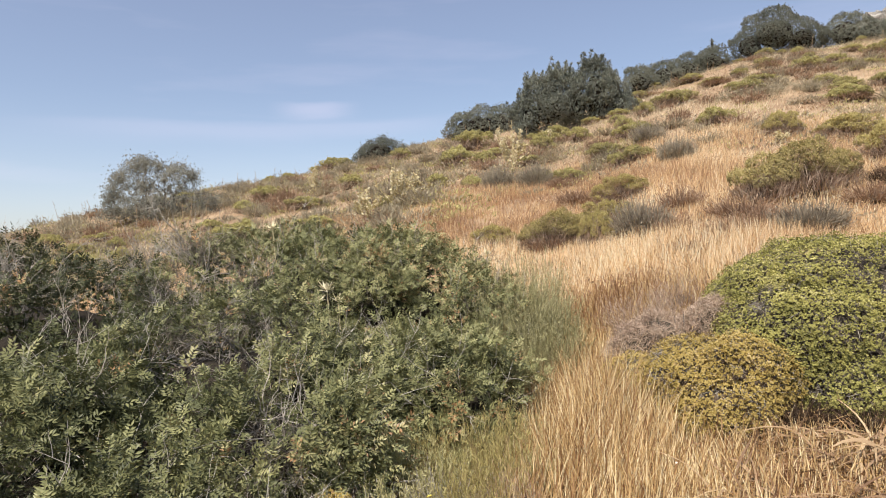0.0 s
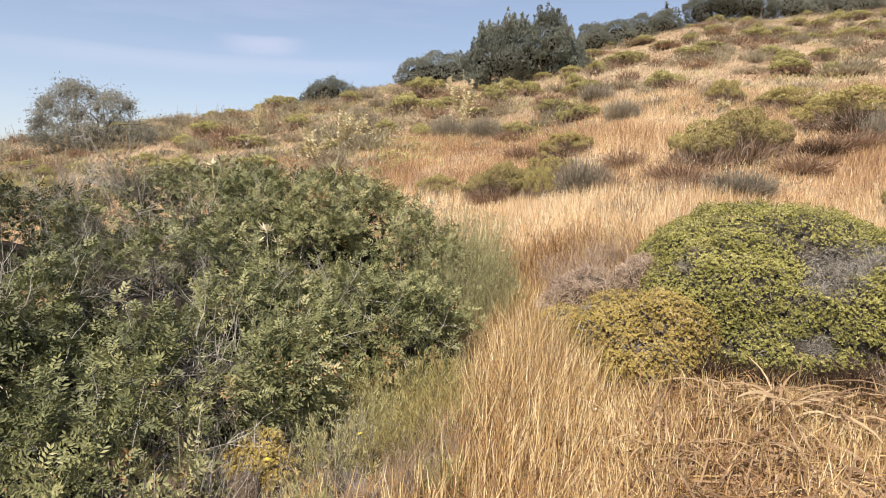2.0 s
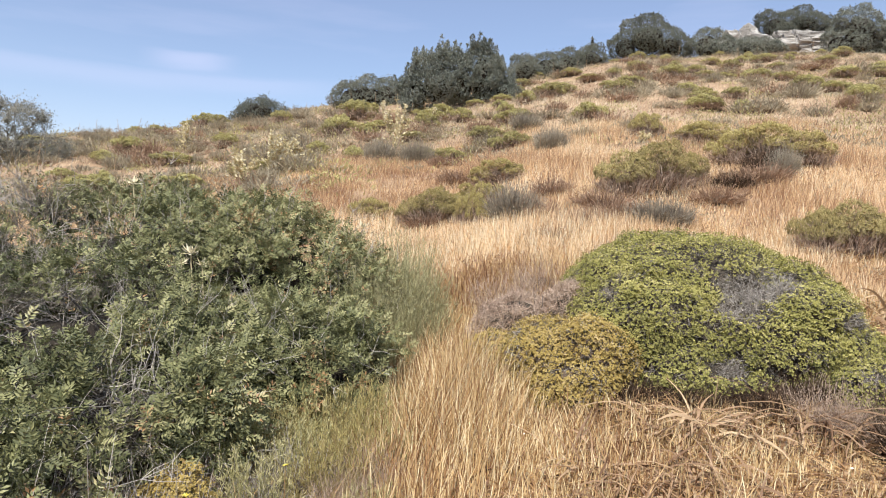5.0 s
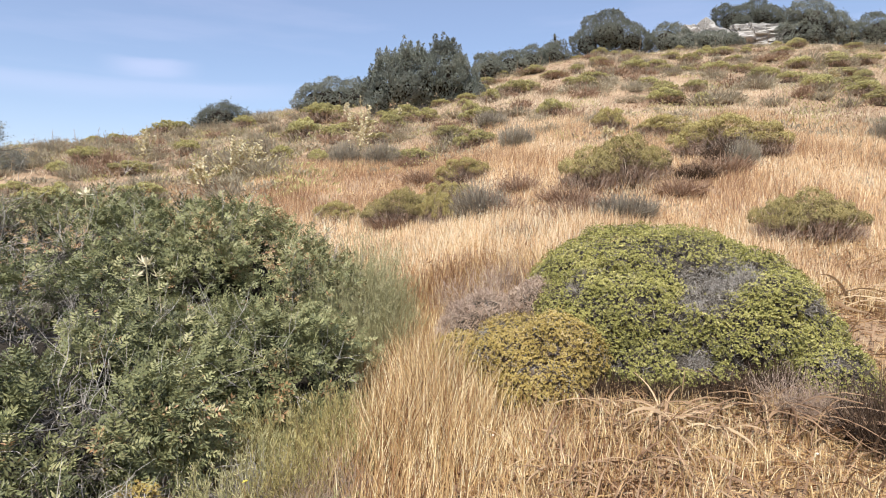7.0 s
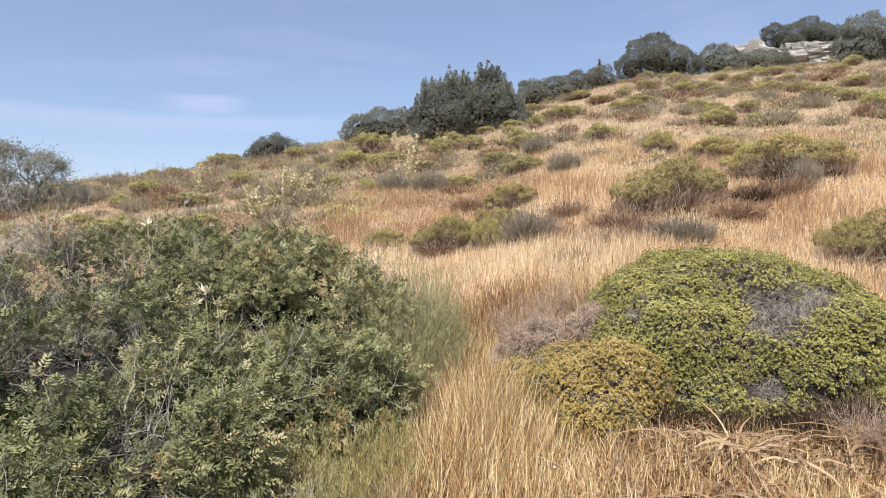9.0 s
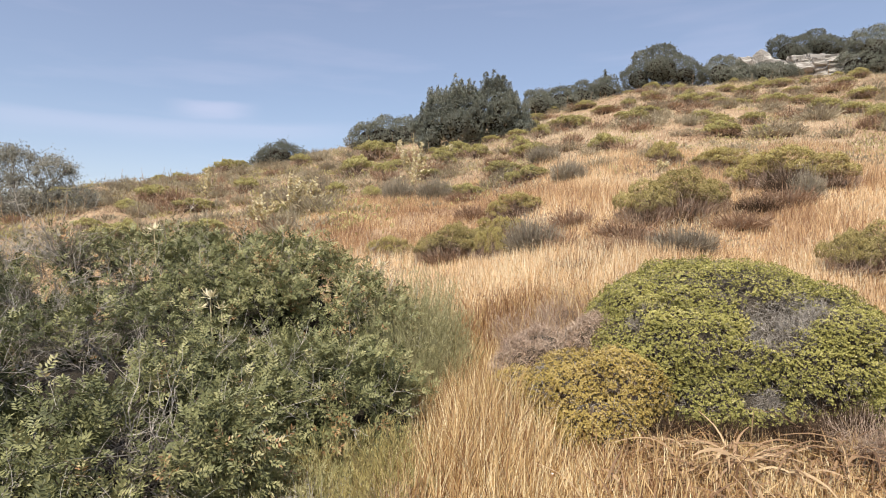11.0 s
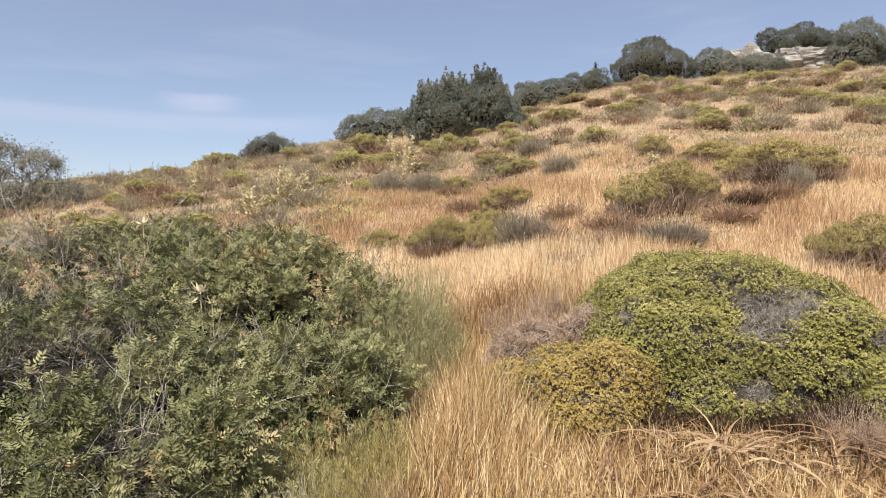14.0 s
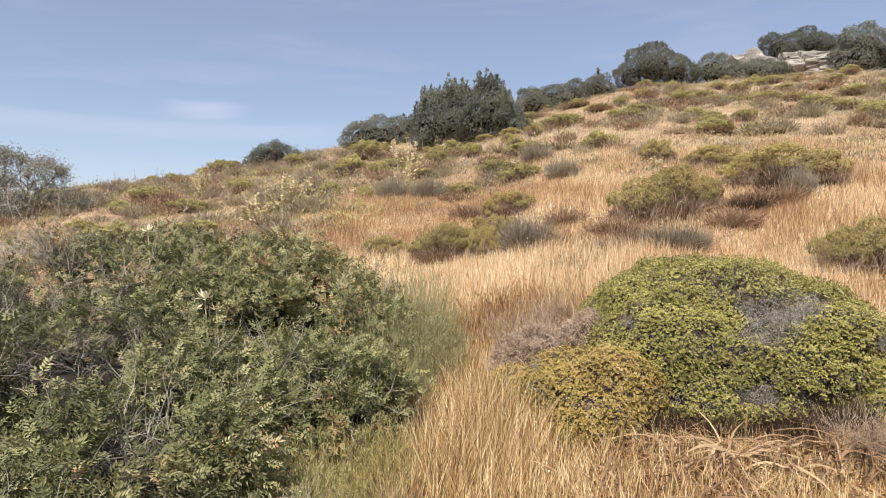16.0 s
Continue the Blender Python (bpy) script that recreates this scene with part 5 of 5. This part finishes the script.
# ---- mulleins and other small plants ----
def mullein(x, y, w, h, seed):
    rng = np.random.default_rng(seed)
    th = empty("mullein", x, y, float(ground_z(x, y)) - 0.03, "tall mullein gone to seed with pale felted leaves", "plant", "mulleins")
    n = max(5, int(7 * w / 0.7))
    a = rng.uniform(0, 6.28, n)
    a[0] = 0
    spread = rng.uniform(0.3, 1.0, n) * w * 0.5
    spread[0] = 0.02
    top = np.stack([spread * np.cos(a), spread * np.sin(a), h * rng.uniform(0.6, 0.95, n)], 1)
    top[0, 2] = h
    t = np.linspace(0, 1, 8)[None, :, None]
    foot = np.stack([0 * a, 0 * a, h * rng.uniform(0.1, 0.4, n)], 1)
    foot[0, 2] = 0
    bend = np.sin(t[..., 0] * np.pi / 2)
    line = foot[:, None] * (1 - t) + top[:, None] * t
    line[..., :2] = foot[:, None, :2] + (top - foot)[:, None, :2] * bend[..., None]
    for k in range(n):
        g = Geo()
        tubes(g, line[k:k + 1], 0.012 * (1 - 0.6 * t[..., 0]), 5, 0.4)
        part("stalk", g, FELT, th)
    g = Geo()
    for k in range(n):
        m = 60
        f = rng.uniform(0.3, 1.0, m)
        q = np.stack([np.interp(f, t[0, :, 0], line[k, :, c]) for c in range(3)], 1)
        d = unit(rand_dirs(rng, m, -0.2, 0.8))
        leaves(g, q, d, unit(np.cross(d, rng.normal(0, 1, (m, 3)))), rng.uniform(0.05, 0.105, m), 0.045, np.clip(rng.normal(0.5, 0.25, m), 0, 1))
    part("seed_spray", g, FELT, th, kind="stuff")
    g = Geo()
    m = int(60 * w / 0.7)
    q = np.stack([rng.normal(0, w * 0.16, m), rng.normal(0, w * 0.16, m), rng.uniform(0.0, 0.45, m) * h], 1)
    d = rand_dirs(rng, m, -0.1, 0.7)
    leaves(g, q, d, unit(np.cross(d, rng.normal(0, 0.4, (m, 3)) + [0, 0, 1])), rng.uniform(0.08, 0.16, m), 0.06, np.clip(rng.normal(0.5, 0.2, m), 0, 1), 0.2)
    part("leaf_rosette", g, FELT, th, kind="stuff")


for k, row in enumerate(MULLEIN):
    mullein(*row, 120 + k)


def felt_tuft(x, y, z, size, seed):
    """A pale leafy shoot standing out of the mastic."""
    rng = np.random.default_rng(seed)
    th = empty("pale_shoot", x, y, z, "pale felted leafy shoot growing through mastic", "plant", "pale shoots")
    n = 13
    a = np.arange(n) * 2.4
    d = unit(np.stack([np.cos(a), np.sin(a), rng.uniform(-0.1, 2.2, n)], 1))
    for j in range(n):
        g = Geo()
        leaves(g, np.zeros((1, 3)), d[j:j + 1], unit(np.cross(d[j:j + 1], [0, 0, 1.0])), rng.uniform(0.5, 1.1) * size, size * 0.30, rng.uniform(0.45, 0.95), 0.2)
        part("leaf", g, FELT, th)
    g = Geo()
    t = np.linspace(0, 1, 5)[None, :, None]
    tubes(g, np.array([[0.02, 0.0, -0.35]])[:, None] * (1 - t) + np.zeros((1, 1, 3)), np.full((1, 5), 0.006), 5, 0.4)
    part("stalk", g, FELT, th)


for k, (x, y, z, s) in enumerate([(-2.06, 5.92, 1.50, 0.12), (-2.40, 5.1, 1.27, 0.11), (-2.28, 5.05, 1.18, 0.085), (-1.36, 7.4, 1.50, 0.12), (-3.5, 6.2, 1.89, 0.11), (-1.42, 7.5, 1.40, 0.10), (-2.5, 5.15, 1.18, 0.08)]):
    felt_tuft(x, y, z, s, 140 + k)


def strap_clump(x, y, size, n, seed, label, tone=0.6):
    """Broad dry leaves arching out of one root."""
    rng = np.random.default_rng(seed)
    z = float(ground_z(x, y))
    th = empty("dry_strap_clump", x, y, z, label, "plant", "dry strap-leaved clumps")
    a = rng.uniform(0, 6.28, n)
    g = Geo()
    k = 8
    t = np.linspace(0, 1, k)[None, :, None]
    out = np.stack([np.cos(a), np.sin(a), np.zeros(n)], 1)[:, None]
    ln = (size * rng.uniform(0.5, 1.1, n))[:, None, None]
    rise = rng.uniform(0.35, 1.15, n)[:, None, None]
    curl = rng.uniform(0.6, 1.5, n)[:, None, None]
    mid = out * ln * (0.25 * t + 0.75 * t ** 1.4) + np.array([0, 0, 1.0]) * ln * (rise * t - curl * 0.75 * t ** 2.2) + np.cumsum(rng.normal(0, 0.006, (n, k, 3)), 1) * t + rng.normal(0, 0.13, (n, 1, 3)) * [1, 0.7, 0]
    mid[..., 2] = np.maximum(mid[..., 2], 0.02)
    side = np.cross(out, [0, 0, 1.0]) + np.array([0, 0, 0.5]) * rng.normal(0, 1, (n, 1, 1))
    wd = 0.0072 * rng.uniform(0.5, 1.4, n)[:, None, None] * np.sqrt(np.clip(1 - t, 0.02, 1)) * 1.3
    v = np.stack([mid - side * wd, mid + np.array([0, 0, 0.004]), mid + side * wd], 2)
    i = np.arange(k * 3).reshape(k, 3)
    q = np.concatenate([np.stack([i[:-1, c], i[:-1, c + 1], i[1:, c + 1], i[1:, c]], -1) for c in (0, 1)])
    tint = np.clip(rng.normal(tone, 0.22, n), 0, 1)
    for j in range(n):
        part("leaf", Geo().add(v[j], q, tint=tint[j]), STRAP, th, smooth=True)


strap_clump(1.36, 3.92, 0.46, 80, 151, "dry straw-coloured plant with broad arching dead leaves", 0.72)
strap_clump(2.14, 4.02, 0.54, 80, 152, "withered reddish-brown plant with curled dead leaves", 0.22)
strap_clump(1.75, 3.85, 0.34, 46, 156, "withered brown plant with curled dead leaves", 0.35)
strap_clump(1.05, 4.05, 0.32, 50, 157, "dry reddish-brown plant with bent dead leaves", 0.45)
strap_clump(2.45, 3.95, 0.42, 56, 158, "withered brown plant with curled dead leaves", 0.35)
strap_clump(3.6, 5.7, 0.70, 44, 153, "dry arching grass tussock beyond the spurge", 0.8)
strap_clump(0.75, 3.5, 0.36, 40, 154, "matted dead leaves lying in the straw", 0.45)
strap_clump(1.2, 3.4, 0.38, 40, 155, "matted dead leaves lying in the straw", 0.5)


def flower(x, y, z, size, material, label, seed):
    rng = np.random.default_rng(seed)
    g0 = float(ground_z(x, y))
    th = empty("wild_flower", x, y, g0, label, "flower", "wild flowers")
    n = 14
    a = np.arange(n) * 2.4
    d = unit(np.stack([np.cos(a), np.sin(a), rng.uniform(0.1, 0.6, n)], 1))
    g = Geo()
    leaves(g, np.zeros((n, 3)) + [0, 0, z - g0], d, unit(np.cross(d, [0, 0, 1.0])), size * rng.uniform(0.6, 1.1, n), size * 0.5, rng.random(n))
    part("bloom", g, material, th)
    g = Geo()
    t = np.linspace(0, 1, 5)[None, :, None]
    tubes(g, np.array([[0, 0, z - g0]])[:, None] * t + rng.normal(0, 0.008, (1, 5, 3)) * t * (1 - t), np.full((1, 5), 0.0016), 4, 0.3)
    part("stem", g, STRAW, th)


for k, (x, y, z, s) in enumerate([(0.30, 3.74, 0.33, 0.018), (-0.76, 5.25, 0.66, 0.02), (-0.6, 5.2, 0.55, 0.016), (2.1, 3.5, 0.3, 0.014)]):
    flower(x, y, z, s, PETAL, "small white wild flower head in dry straw", 160 + k)
flower(-0.52, 6.3, 1.22, 0.02, STRAW, "tall dry seed stalk beside the mastic", 159)
flower(-0.40, 6.0, 1.02, 0.018, STRAW, "tall dry seed stalk beside the mastic", 158)
for k, (x, y, z, s) in enumerate([(-0.91, 2.85, 0.42, 0.02), (-1.19, 2.41, 0.45, 0.02), (-1.35, 3.5, 0.55, 0.016)]):
    flower(x, y, z, s, YELLOW_PETAL, "small yellow wild flower head among shrubs", 170 + k)

# feathery grey-green and yellowing herbs at the foot of the mastic
TALL = [shrub_form("grey_herb", "wisp", 181 + k, 5400, HERB_PALE, "feathery grey-green herb beside the mastic", 0.9, 0.4) for k in range(2)]
plant_out(TALL, [(-0.8, 6.05, 0.95, 0.95), (-0.55, 5.85, 0.85, 0.75), (-0.45, 5.7, 0.6, 0.45), (-0.8, 5.4, 0.6, 0.42), (-0.75, 5.0, 0.6, 0.40), (-0.95, 6.3, 0.9, 1.15), (-0.70, 6.45, 0.8, 1.05),
                 (-0.55, 6.15, 0.7, 0.85), (-1.0, 5.5, 0.7, 0.85), (-0.8, 5.7, 0.7, 0.8), (-1.1, 5.65, 0.8, 1.0), (-1.2, 5.95, 0.8, 1.12), (-0.75, 5.3, 0.6, 0.6)], prng)
HERB = [shrub_form("grey_herb", "wisp", 183 + k, 3000, HERB_LEAF, "low bushy grey-green herb at the foot of the mastic", 1.5, 0.6) for k in range(2)]
plant_out(HERB, [(-1.0, 4.05, 0.55, 0.50), (-1.0, 3.55, 0.50, 0.40), (-1.15, 3.2, 0.55, 0.40), (-0.55, 3.05, 0.35, 0.28), (-1.22, 3.7, 0.5, 0.44), (-0.52, 3.75, 0.38, 0.36), (-0.6, 4.15, 0.40, 0.42),
                 (-1.15, 2.7, 0.4, 0.25), (-2.2, 2.1, 0.5, 0.3), (-0.80, 4.4, 0.5, 0.42)], prng)
for th in TALL + HERB:
    tagged(th, group="herbs by the mastic")
GOLD = [shrub_form("yellow_herb", "wisp", 191, 3600, SHRUB_Y, "yellow-green herb among grey plants by the path", 1.5, 0.6)]
plant_out(GOLD, [(-0.76, 3.98, 0.60, 0.55), (-0.66, 3.72, 0.50, 0.44), (-1.2, 3.95, 0.45, 0.46), (-1.25, 2.3, 0.3, 0.26), (-0.82, 3.3, 0.50, 0.42), (-0.74, 3.5, 0.5, 0.44)], prng)
BONE = [shrub_form("dead_herb", "brush", 197, 420, TWIG, "dead herb with bare upright grey stems", 0.75, 0.3)]
plant_out(BONE, [(-1.75, 2.62, 0.75, 0.66), (-1.5, 2.8, 0.65, 0.55), (-2.0, 2.5, 0.75, 0.62), (-2.3, 2.35, 0.7, 0.6), (-1.45, 3.25, 0.6, 0.5), (-1.05, 3.35, 0.45, 0.40), (-0.85, 2.85, 0.5, 0.3), (-1.1, 3.0, 0.4, 0.3), (-0.98, 3.4, 0.5, 0.44), (-0.65, 3.55, 0.45, 0.34)], prng)
# grey dead growth behind the yellow cushion
DEAD = [shrub_form("dead_cushion", "brush", 195, 2600, MAUVE, "dead mauve-brown twiggy cushion beside the spurge", 0.6, 0.45)]
plant_out(DEAD, [(0.35, 6.1, 0.9, 0.6), (1.5, 6.6, 0.6, 0.5), (2.25, 4.05, 0.55, 0.46), (2.5, 3.98, 0.5, 0.42), (0.7, 6.4, 0.7, 0.5), (-0.58, 3.35, 0.4, 0.40), (-0.7, 3.1, 0.35, 0.34)], prng)

# dark twig brushes: the first fills a dark patch at the end of the spurge
GLOOM = [shrub_form("dark_twig_brush", "brush", 199, 3200, DARK_TWIG, "dark brown brush of bare twigs painting dark patches and shade", 0.9, 0.4)]
# the others are added to paint hollow and undercut shade as dark twigs
plant_out(GLOOM, [(2.74, 3.78, 0.75, 0.62), (4.85, 10.9, 0.8, 0.55), (4.05, 10.2, 0.75, 0.36),
                  (0.75, 4.36, 0.5, 0.20), (1.15, 4.42, 0.5, 0.24), (1.5, 4.32, 0.5, 0.22), (1.9, 4.3, 0.55, 0.25), (2.3, 4.4, 0.5, 0.32)], prng)
